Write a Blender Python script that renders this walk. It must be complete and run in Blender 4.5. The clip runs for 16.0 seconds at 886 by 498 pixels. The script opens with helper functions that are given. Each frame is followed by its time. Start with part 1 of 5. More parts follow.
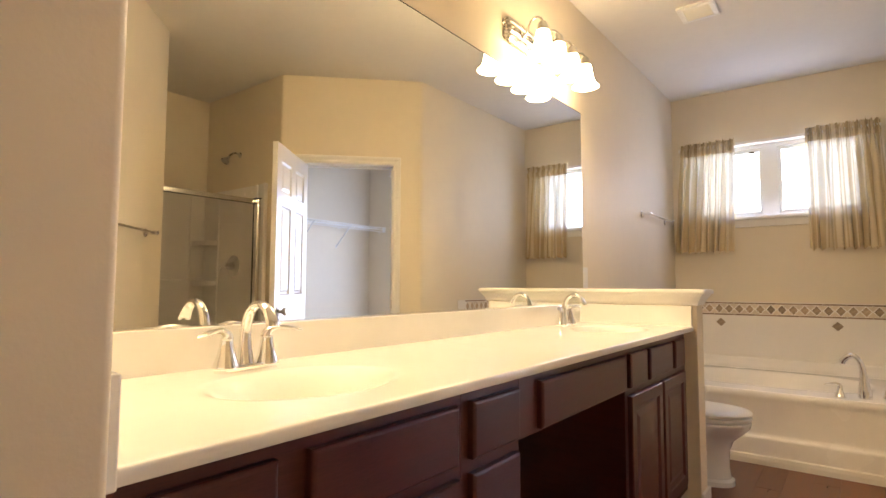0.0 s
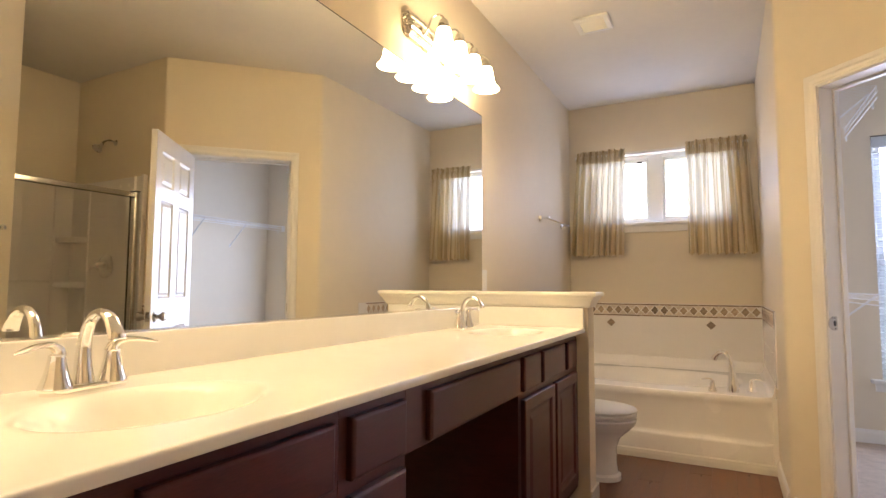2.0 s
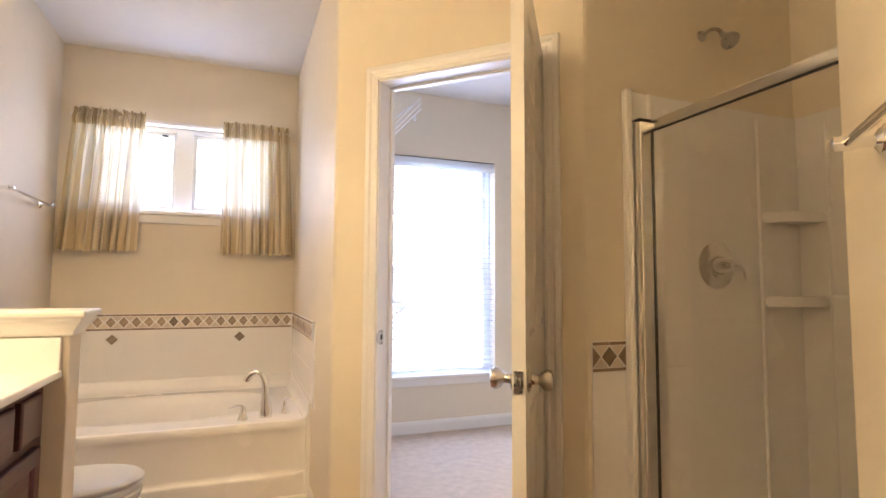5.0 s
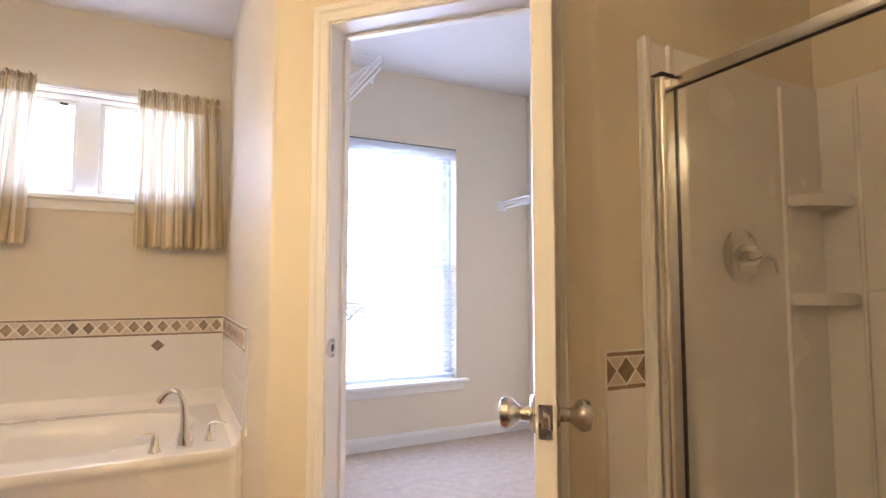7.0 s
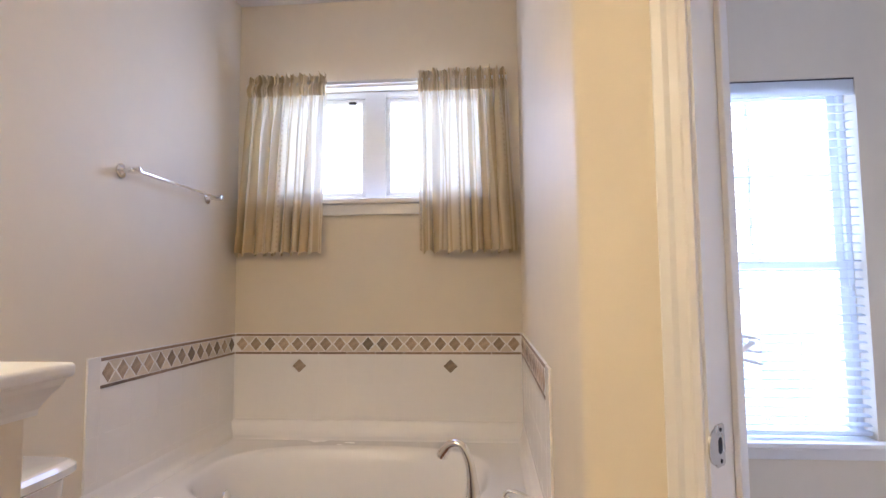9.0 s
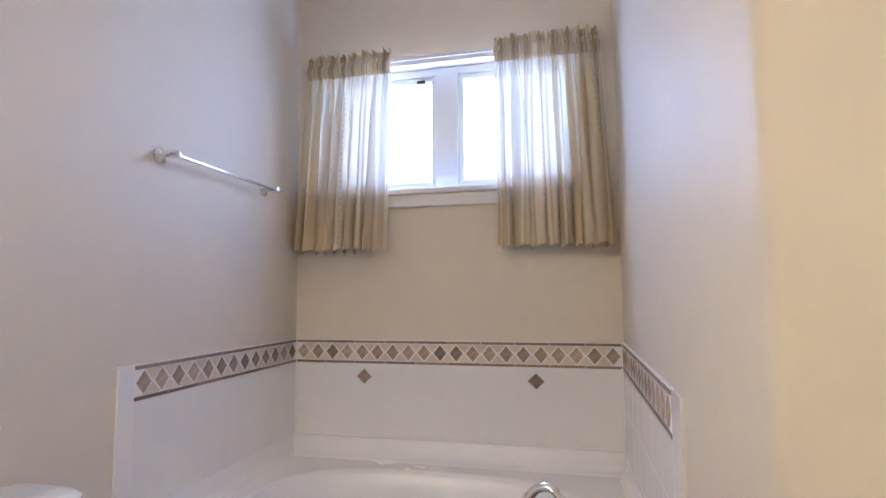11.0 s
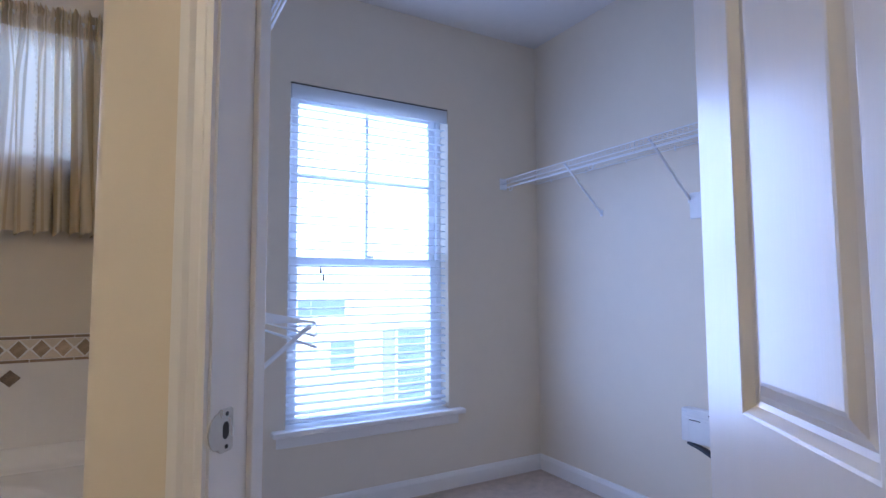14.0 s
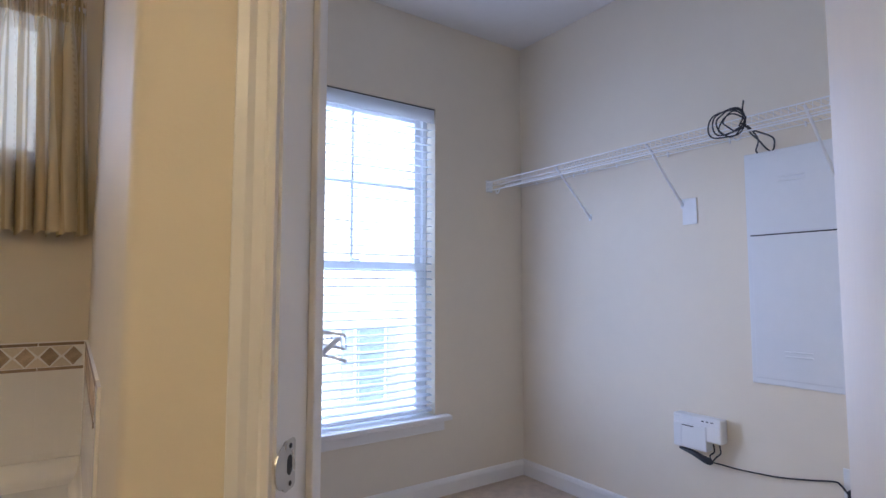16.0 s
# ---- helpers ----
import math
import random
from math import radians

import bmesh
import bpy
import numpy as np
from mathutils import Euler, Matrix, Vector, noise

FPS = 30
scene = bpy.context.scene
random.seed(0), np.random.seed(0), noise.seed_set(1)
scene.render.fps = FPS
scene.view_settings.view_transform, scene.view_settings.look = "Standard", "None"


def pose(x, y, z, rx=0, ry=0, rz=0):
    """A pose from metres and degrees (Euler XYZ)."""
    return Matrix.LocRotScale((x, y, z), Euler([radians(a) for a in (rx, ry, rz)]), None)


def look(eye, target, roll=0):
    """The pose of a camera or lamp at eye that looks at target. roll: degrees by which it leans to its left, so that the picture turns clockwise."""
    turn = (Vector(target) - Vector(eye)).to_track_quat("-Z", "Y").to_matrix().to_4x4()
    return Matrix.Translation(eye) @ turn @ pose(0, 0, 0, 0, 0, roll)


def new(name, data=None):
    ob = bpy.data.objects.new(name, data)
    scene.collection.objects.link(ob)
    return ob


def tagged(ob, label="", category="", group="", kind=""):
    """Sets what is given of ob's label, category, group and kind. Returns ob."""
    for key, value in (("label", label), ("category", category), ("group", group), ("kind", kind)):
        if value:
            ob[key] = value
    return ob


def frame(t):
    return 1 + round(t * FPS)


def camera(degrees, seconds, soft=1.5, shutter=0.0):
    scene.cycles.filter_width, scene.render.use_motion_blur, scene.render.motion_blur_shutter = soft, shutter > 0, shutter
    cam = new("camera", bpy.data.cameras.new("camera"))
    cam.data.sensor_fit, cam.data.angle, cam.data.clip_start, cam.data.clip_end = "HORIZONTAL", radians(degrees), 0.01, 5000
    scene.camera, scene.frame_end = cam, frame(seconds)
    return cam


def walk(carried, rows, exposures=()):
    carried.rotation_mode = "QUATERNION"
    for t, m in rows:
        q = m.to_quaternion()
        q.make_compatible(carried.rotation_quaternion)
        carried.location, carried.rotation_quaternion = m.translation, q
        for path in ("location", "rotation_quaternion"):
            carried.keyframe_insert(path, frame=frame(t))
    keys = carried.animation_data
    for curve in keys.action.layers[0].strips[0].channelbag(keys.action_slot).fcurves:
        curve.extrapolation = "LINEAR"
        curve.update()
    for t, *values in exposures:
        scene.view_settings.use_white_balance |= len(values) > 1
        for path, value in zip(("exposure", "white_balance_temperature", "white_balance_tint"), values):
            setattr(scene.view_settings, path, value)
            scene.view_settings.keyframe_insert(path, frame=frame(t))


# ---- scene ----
cam = camera(79.2, 16.0)
PATH = [
    (0, (1.252, 0.461, 1.093), (0.035, 2.042, 1.228), 0.21),
    (0.5, (1.254, 0.468, 1.088), (0.054, 2.061, 1.224), 0.23),
    (1, (1.258, 0.482, 1.089), (0.117, 2.119, 1.229), 0.25),
    (1.5, (1.255, 0.512, 1.091), (0.213, 2.213, 1.233), 0.26),
    (2, (1.247, 0.563, 1.102), (0.317, 2.328, 1.242), 0.23),
    (2.5, (1.195, 0.652, 1.130), (0.389, 2.478, 1.267), 0.26),
    (3, (1.165, 0.777, 1.152), (0.623, 2.698, 1.283), 0.30),
    (3.5, (1.142, 0.971, 1.142), (1.006, 2.961, 1.280), 0.36),
    (4, (1.143, 1.107, 1.139), (1.273, 3.098, 1.282), 0.35),
    (4.5, (1.117, 1.238, 1.150), (1.555, 3.184, 1.297), 0.40),
    (4.7, (1.100, 1.283, 1.158), (1.677, 3.193, 1.302), 0.40),
    (6.8, (1.189, 1.733, 1.145), (2.134, 3.490, 1.286), 0.10),
    (7, (1.198, 1.799, 1.145), (2.097, 3.579, 1.286), 0.05),
    (7.5, (1.191, 1.965, 1.140), (1.837, 3.852, 1.293), 0.11),
    (8, (1.168, 2.226, 1.171), (1.587, 4.176, 1.316), -0.09),
    (8.5, (1.215, 2.454, 1.172), (1.384, 4.441, 1.323), -0.05),
    (9, (1.326, 2.693, 1.188), (1.162, 4.681, 1.336), -0.48),
    (9.5, (1.322, 2.958, 1.154), (0.902, 4.9225, 1.312), -0.57),
    (9.7, (1.285, 3.091, 1.161), (0.818, 5.0405, 1.315), -0.49),
    (12, (1.299, 2.944, 1.177), (0.859, 4.9025, 1.361), -0.28),
    (12.5, (1.416, 2.828, 1.200), (1.507, 4.820, 1.356), -0.15),
    (13, (1.508, 2.760, 1.210), (2.044, 4.681, 1.353), -0.12),
    (13.5, (1.558, 2.732, 1.186), (2.370, 4.555, 1.321), 0.08),
    (14, (1.562, 2.708, 1.153), (2.556, 4.454, 1.296), -0.21),
    (14.5, (1.538, 2.743, 1.152), (2.640, 4.422, 1.294), 0.04),
    (15, (1.513, 2.783, 1.155), (2.649, 4.439, 1.301), 0.00),
    (15.5, (1.482, 2.812, 1.166), (2.623, 4.464, 1.308), 0.11),
    (16, (1.441, 2.874, 1.172), (2.585, 4.534, 1.317), 0.01),
]
EXPOSURES = [(0.0, 2.70, 6300, 15), (1.5, 2.57, 6300, 15), (3.5, 2.55, 6200, 17), (4.5, 3.02, 6150, 17), (7.0, 3.0, 5900, 18), (8.5, 2.74, 5550, 18),
             (9.5, 2.70, 5100, 17), (12.0, 2.70, 4600, 19), (13.0, 2.35, 4550, 17), (14.0, 1.78, 4700, 18), (15.0, 1.66, 4900, 17), (16.0, 1.86, 5400, 15)]
walk(cam, [(t, look(eye, target, roll)) for t, eye, target, roll in PATH], EXPOSURES)

# ---------------------------------------------------------------- light
world = bpy.data.worlds.new("sky")
scene.world = world
world.use_nodes = True
wn = world.node_tree.nodes
sky = wn.new("ShaderNodeTexSky")
sky.sky_type = "NISHITA"
sky.sun_disc = False
sky.sun_elevation = radians(42)
sky.sun_rotation = radians(190)
sky.air_density = 1.2
sky.dust_density = 3.0
wn["Background"].inputs[1].default_value = 0.14
world.node_tree.links.new(sky.outputs[0], wn["Background"].inputs[0])

sun_data = bpy.data.lights.new("sun", "SUN")
sun_data.energy = 2.2
sun_data.angle = radians(0.5)
sun_data.color = (1.0, 0.95, 0.87)
sun = new("sun", sun_data)
sun.matrix_world = look((0, -20, 18), (-3.0, 0, 0))


def window_light(name, x, y, z, w, h, watts):
    """An area lamp at a window, standing in for daylight shining into the room."""
    data = bpy.data.lights.new(name, "AREA")
    data.shape, data.size, data.size_y, data.energy = "RECTANGLE", w, h, watts
    data.color = (0.56, 0.66, 1.0)
    ob = new(name, data)
    ob.matrix_world = pose(x, y, z, -90, 0, 0)
    return ob


window_light("tub_window_daylight", 0.740, 5.490, 1.950, 1.05, 0.54, 2.2)
window_light("closet_window_daylight", 2.68, 5.428, 1.33, 0.90, 1.70, 3.1)
# second lamp added behind the frame to brighten slats, sash and reveal
window_light("closet_window_fill", 2.68, 5.60, 1.33, 0.92, 1.74, 8.0)
SHADE_GLOW, BULB_GLOW = 5.0, 55.0

# ---------------------------------------------------------------- materials


def material(name):
    m = bpy.data.materials.new(name)
    m.use_nodes = True
    n = m.node_tree.nodes
    return m, n, m.node_tree.links, n["Principled BSDF"]


def surface(name, base, rough=0.5, metal=0.0, vary=0.08, scale=6.0, bump=0.0, bump_scale=200.0,
            coat=0.0, fine=0.0, rough_vary=0.0, per_object=0.0, stretch=None, spec=0.5):
    """Paint, plastic, stone or metal with colour varying at two scales and a fine relief."""
    m, n, l, b = material(name)
    co = n.new("ShaderNodeTexCoord")
    where = co.outputs["Object"]
    if stretch:
        mp = n.new("ShaderNodeMapping")
        mp.inputs["Scale"].default_value = stretch
        l.new(where, mp.inputs["Vector"])
        where = mp.outputs[0]
    big, small = n.new("ShaderNodeTexNoise"), n.new("ShaderNodeTexNoise")
    big.inputs["Scale"].default_value, small.inputs["Scale"].default_value = scale, scale * 9
    big.inputs["Detail"].default_value = 4.0
    l.new(where, big.inputs["Vector"])
    l.new(where, small.inputs["Vector"])
    add = n.new("ShaderNodeMath")
    add.operation = "MULTIPLY_ADD"
    add.inputs[1].default_value = 0.5 + fine
    l.new(small.outputs[0], add.inputs[0])
    l.new(big.outputs[0], add.inputs[2])
    span = n.new("ShaderNodeMapRange")
    span.inputs["From Min"].default_value, span.inputs["From Max"].default_value = 0.45, 1.05 + fine * 0.5
    span.inputs["To Min"].default_value, span.inputs["To Max"].default_value = 1 - vary, 1 + vary
    l.new(add.outputs[0], span.inputs["Value"])
    tint = n.new("ShaderNodeMix")
    tint.data_type, tint.blend_type = "RGBA", "MULTIPLY"
    tint.inputs[0].default_value = 1.0
    tint.inputs[6].default_value = (*base, 1)
    value = span.outputs[0]
    if per_object:
        info = n.new("ShaderNodeObjectInfo")
        each = n.new("ShaderNodeMapRange")
        each.inputs["To Min"].default_value, each.inputs["To Max"].default_value = 1 - per_object, 1 + per_object
        l.new(info.outputs["Random"], each.inputs["Value"])
        mul = n.new("ShaderNodeMath")
        mul.operation = "MULTIPLY"
        l.new(value, mul.inputs[0])
        l.new(each.outputs[0], mul.inputs[1])
        value = mul.outputs[0]
    comb = n.new("ShaderNodeCombineColor")
    for k in range(3):
        l.new(value, comb.inputs[k])
    l.new(comb.outputs[0], tint.inputs[7])
    l.new(tint.outputs[2], b.inputs["Base Color"])
    b.inputs["Roughness"].default_value, b.inputs["Metallic"].default_value = rough, metal
    b.inputs["Specular IOR Level"].default_value = spec
    if rough_vary:
        rv = n.new("ShaderNodeMapRange")
        rv.inputs["To Min"].default_value, rv.inputs["To Max"].default_value = max(rough - rough_vary, 0.02), rough + rough_vary
        l.new(big.outputs[0], rv.inputs["Value"])
        l.new(rv.outputs[0], b.inputs["Roughness"])
    b.inputs["Coat Weight"].default_value = coat
    b.inputs["Coat Roughness"].default_value = 0.08
    if bump:
        tex = n.new("ShaderNodeTexNoise")
        tex.inputs["Scale"].default_value = bump_scale
        l.new(where, tex.inputs["Vector"])
        bp = n.new("ShaderNodeBump")
        bp.inputs["Strength"].default_value = bump
        bp.inputs["Distance"].default_value = 0.002
        l.new(tex.outputs[0], bp.inputs["Height"])
        l.new(bp.outputs[0], b.inputs["Normal"])
    return m


PAINT = surface("cream_wall_paint", (0.77, 0.685, 0.540), 0.55, vary=0.025, scale=1.5, bump=0.13, bump_scale=160, spec=0.3)
CEILING_PAINT = surface("ceiling_paint", (0.74, 0.71, 0.66), 0.8, vary=0.03, scale=2, bump=0.35, bump_scale=120, spec=0.2)
TRIM = surface("white_trim_paint", (0.82, 0.79, 0.74), 0.33, vary=0.02, scale=3, bump=0.08, bump_scale=60)
DOOR_PAINT = surface("white_door_paint", (0.76, 0.735, 0.705), 0.28, vary=0.02, scale=3, bump=0.06, bump_scale=60, stretch=(6, 6, 0.5))
MARBLE = surface("cultured_marble", (0.90, 0.885, 0.86), 0.13, vary=0.025, scale=3, rough_vary=0.04, spec=0.35)
CHERRY = surface("dark_cherry_stain", (0.070, 0.0155, 0.0145), 0.36, vary=0.30, scale=7, stretch=(1, 0.35, 6), fine=0.3, bump=0.12, bump_scale=80, rough_vary=0.06)
CABINET_DARK = surface("cabinet_shadow_wood", (0.06, 0.022, 0.018), 0.5, vary=0.25, scale=8)
CHROME = surface("polished_chrome", (0.86, 0.85, 0.83), 0.07, 1.0, vary=0.02, scale=9, rough_vary=0.03)
NICKEL = surface("satin_nickel", (0.55, 0.52, 0.47), 0.28, 1.0, vary=0.05, scale=20, rough_vary=0.06)
ALUMINIUM = surface("bright_aluminium", (0.80, 0.78, 0.74), 0.2, 1.0, vary=0.04, scale=10, rough_vary=0.05)
ACRYLIC = surface("white_acrylic", (0.90, 0.87, 0.84), 0.26, vary=0.015, scale=3, rough_vary=0.05)
CERAMIC = surface("white_vitreous_china", (0.85, 0.83, 0.80), 0.08, vary=0.01, scale=4, coat=0.4)
TILE = surface("white_glazed_tile", (0.88, 0.845, 0.80), 0.16, vary=0.015, scale=5, per_object=0.008, rough_vary=0.03)
GROUT = surface("pale_grout", (0.87, 0.835, 0.79), 0.7, vary=0.03, scale=20, bump=0.3, bump_scale=400)
STONE = surface("brown_tumbled_stone", (0.33, 0.245, 0.165), 0.45, vary=0.45, scale=55, fine=0.4, per_object=0.45, bump=0.4, bump_scale=300)
STONE_DARK = surface("dark_stone_border", (0.25, 0.175, 0.118), 0.5, vary=0.3, scale=30, fine=0.3, per_object=0.25, bump=0.4, bump_scale=300)
STONE_PALE = surface("pale_travertine", (0.68, 0.59, 0.47), 0.45, vary=0.14, scale=30, fine=0.3, per_object=0.12, bump=0.3, bump_scale=300)
WIRE = surface("white_coated_wire", (0.82, 0.82, 0.82), 0.35, vary=0.02)
PLASTIC = surface("white_plastic", (0.80, 0.79, 0.76), 0.35, vary=0.02, bump=0.05, bump_scale=300)
GREY_METAL = surface("pale_grey_enamel", (0.74, 0.74, 0.73), 0.4, vary=0.025, scale=3, bump=0.05, bump_scale=200)
BLACK = surface("black_rubber", (0.018, 0.018, 0.02), 0.45, vary=0.15)
DARK_GAP = surface("dark_recess", (0.03, 0.028, 0.025), 0.7, vary=0.2)
VINYL = surface("white_vinyl_window", (0.78, 0.79, 0.80), 0.35, vary=0.02)
CARPET = surface("beige_carpet", (0.56, 0.46, 0.36), 0.95, vary=0.2, scale=18, fine=0.5, bump=1.0, bump_scale=500, spec=0.1)
PLANK = surface("red_brown_plank", (0.17, 0.060, 0.027), 0.30, vary=0.30, scale=5, stretch=(7, 0.6, 1), fine=0.3, per_object=0.07, bump=0.15, bump_scale=60, rough_vary=0.06)
SIDING = surface("white_lap_siding", (0.80, 0.80, 0.78), 0.6, vary=0.04, scale=2)
SHINGLE = surface("grey_shingle", (0.34, 0.34, 0.35), 0.9, vary=0.3, scale=12, bump=0.6, bump_scale=60)
FAR_GLASS = surface("house_window_glass", (0.16, 0.21, 0.24), 0.1, vary=0.2, scale=2)
SHUTTER = surface("blue_grey_shutter", (0.24, 0.29, 0.33), 0.6, vary=0.1)
GRASS = surface("dry_lawn", (0.30, 0.32, 0.20), 0.95, vary=0.3, scale=1.2, fine=0.4)

MIRROR, _n, _l, _b = material("silvered_mirror")
_b.inputs["Base Color"].default_value = (0.90, 0.91, 0.88, 1)
_b.inputs["Metallic"].default_value, _b.inputs["Roughness"].default_value = 1.0, 0.0


def clear_glass(name, tint, gloss, rough=0.0):
    m, n, l, b = material(name)
    n.remove(b)
    tr, gl, mix, lw, fr = (n.new("ShaderNodeBsdfTransparent"), n.new("ShaderNodeBsdfGlossy"), n.new("ShaderNodeMixShader"),
                           n.new("ShaderNodeLayerWeight"), n.new("ShaderNodeMapRange"))
    tr.inputs[0].default_value = (*tint, 1)
    gl.inputs["Roughness"].default_value = rough
    lw.inputs[0].default_value = 0.28
    fr.inputs["To Min"].default_value, fr.inputs["To Max"].default_value = gloss, 0.28
    l.new(lw.outputs["Facing"], fr.inputs["Value"])
    l.new(fr.outputs[0], mix.inputs[0])
    l.new(tr.outputs[0], mix.inputs[1])
    l.new(gl.outputs[0], mix.inputs[2])
    l.new(mix.outputs[0], n["Material Output"].inputs[0])
    return m


SHOWER_GLASS = clear_glass("shower_glass", (0.985, 0.98, 0.97), 0.04)
WINDOW_GLASS = clear_glass("window_glass", (0.95, 0.975, 0.985), 0.03)

SHADE, _n, _l, _b = material("lit_frosted_glass")
_n.remove(_b)
_e = _n.new("ShaderNodeEmission")
_e.inputs[0].default_value = (1.0, 0.745, 0.385, 1)
_e.inputs[1].default_value = SHADE_GLOW
_l.new(_e.outputs[0], _n["Material Output"].inputs[0])

BULB, _n, _l, _b = material("lit_bulb")
_n.remove(_b)
_e = _n.new("ShaderNodeEmission")
_e.inputs[0].default_value = (1.0, 0.745, 0.385, 1)
_e.inputs[1].default_value = BULB_GLOW
_l.new(_e.outputs[0], _n["Material Output"].inputs[0])


def fabric(name, glow, sheer):
    """Thin striped cotton: cream ground, tan stripes, two of them with small printed motifs."""
    m, n, l, b = material(name)
    n.remove(b)
    uv = n.new("ShaderNodeUVMap")
    sep = n.new("ShaderNodeSeparateXYZ")
    l.new(uv.outputs[0], sep.inputs[0])

    def math_node(op, a, v=None, w=None):
        q = n.new("ShaderNodeMath")
        q.operation = op
        for k, s in enumerate((a, v, w)):
            if s is None:
                continue
            if isinstance(s, (int, float)):
                q.inputs[k].default_value = s
            else:
                l.new(s, q.inputs[k])
        return q.outputs[0]

    u, v = sep.outputs[0], sep.outputs[1]
    phase = math_node("FRACT", math_node("MULTIPLY", u, 8.0))
    stripe = math_node("LESS_THAN", math_node("ABSOLUTE", math_node("SUBTRACT", phase, 0.5)), 0.19)
    thin = math_node("LESS_THAN", math_node("ABSOLUTE", math_node("SUBTRACT", phase, 0.82)), 0.035)
    dots = math_node("MULTIPLY", math_node("LESS_THAN", math_node("ABSOLUTE", math_node("SUBTRACT", phase, 0.08)), 0.022),
                     math_node("LESS_THAN", math_node("FRACT", math_node("MULTIPLY", v, 38.0)), 0.42))
    noise_tex = n.new("ShaderNodeTexNoise")
    noise_tex.inputs["Scale"].default_value = 260.0
    l.new(uv.outputs[0], noise_tex.inputs["Vector"])
    amount = math_node("MAXIMUM", math_node("MAXIMUM", stripe, thin), math_node("MULTIPLY", dots, 0.7))
    amount = math_node("MULTIPLY", amount, math_node("MULTIPLY_ADD", noise_tex.outputs[0], 0.5, 0.6))
    ramp = n.new("ShaderNodeMix")
    ramp.data_type = "RGBA"
    ramp.inputs[6].default_value = (0.80, 0.68, 0.455, 1)
    ramp.inputs[7].default_value = (0.56, 0.425, 0.225, 1)
    l.new(amount, ramp.inputs[0])
    di, tl, mix, tp, mix2 = (n.new("ShaderNodeBsdfDiffuse"), n.new("ShaderNodeBsdfTranslucent"), n.new("ShaderNodeMixShader"),
                             n.new("ShaderNodeBsdfTransparent"), n.new("ShaderNodeMixShader"))
    l.new(ramp.outputs[2], di.inputs[0])
    tl.inputs[0].default_value = (0.77, 0.80, 0.73, 1)
    l.new(math_node("MULTIPLY_ADD", amount, -0.4 * glow, glow), mix.inputs[0])
    l.new(di.outputs[0], mix.inputs[1])
    l.new(tl.outputs[0], mix.inputs[2])
    l.new(math_node("MULTIPLY_ADD", amount, -0.8 * sheer, sheer), mix2.inputs[0])
    l.new(mix.outputs[0], mix2.inputs[1])
    l.new(tp.outputs[0], mix2.inputs[2])
    l.new(mix2.outputs[0], n["Material Output"].inputs[0])
    return m


FABRIC = fabric("striped_curtain_cotton", 0.150, 0.080)
FABRIC_DOUBLE = fabric("doubled_curtain_cotton", 0.035, 0.0)


def slat_plastic():
    m, n, l, b = material("white_blind_slat")
    b.inputs["Base Color"].default_value = (0.83, 0.83, 0.82, 1)
    b.inputs["Roughness"].default_value = 0.4
    tl, mix = n.new("ShaderNodeBsdfTranslucent"), n.new("ShaderNodeMixShader")
    tl.inputs[0].default_value = (0.8, 0.82, 0.84, 1)
    mix.inputs[0].default_value = 0.45
    l.new(b.outputs[0], mix.inputs[1])
    l.new(tl.outputs[0], mix.inputs[2])
    l.new(mix.outputs[0], n["Material Output"].inputs[0])
    return m


SLAT = slat_plastic()

# ---------------------------------------------------------------- mesh helpers


def finish(name, bm, mat, smooth=False, angle=40.0):
    bmesh.ops.recalc_face_normals(bm, faces=bm.faces)
    if smooth:
        for f in bm.faces:
            f.smooth = True
        for e in bm.edges:
            if len(e.link_faces) == 2 and e.calc_face_angle(0) > radians(angle):
                e.smooth = False
    me = bpy.data.meshes.new(name)
    bm.to_mesh(me)
    bm.free()
    me.materials.append(mat)
    return me


def part(name, bm, mat, parent=None, label="", smooth=False, at=None):
    ob = new(name, finish(name, bm, mat, smooth))
    if parent is not None:
        ob.parent = parent
    if at is not None:
        ob.matrix_basis = at
    if label:
        ob["label"] = label
    return ob


def thing(name, label, category, at=None, group="", kind=""):
    ob = new(name)
    if at is not None:
        ob.matrix_basis = at
    return tagged(ob, label, category, group, kind)


def piece(name, mesh, parent, m):
    ob = new(name, mesh)
    ob.parent = parent
    ob.matrix_basis = m
    return ob


def box(lo, hi, bevel=0.0, seg=2, bm=None, m=None):
    own = bmesh.new()
    bmesh.ops.create_cube(own, size=1.0)
    lo, hi = Vector(lo), Vector(hi)
    for v in own.verts:
        v.co = Vector([(lo[k] + hi[k]) / 2 + v.co[k] * (hi[k] - lo[k]) for k in range(3)])
    if bevel:
        bmesh.ops.bevel(own, geom=own.edges, offset=bevel, segments=seg, affect="EDGES", profile=0.5)
    if m is not None:
        own.transform(m)
    if bm is None:
        return own
    return joined(bm, own)


def joined(bm, other):
    made = [bm.verts.new(v.co) for v in other.verts]
    other.verts.index_update()
    for f in other.faces:
        try:
            bm.faces.new([made[v.index] for v in f.verts])
        except ValueError:
            pass
    other.free()
    return bm


def prism(points, z0, z1, bm=None):
    bm = bm or bmesh.new()
    low, high = [bm.verts.new((x, y, z0)) for x, y in points], [bm.verts.new((x, y, z1)) for x, y in points]
    bm.faces.new(low[::-1])
    bm.faces.new(high)
    for k in range(len(points)):
        j = (k + 1) % len(points)
        bm.faces.new((low[k], low[j], high[j], high[k]))
    return bm


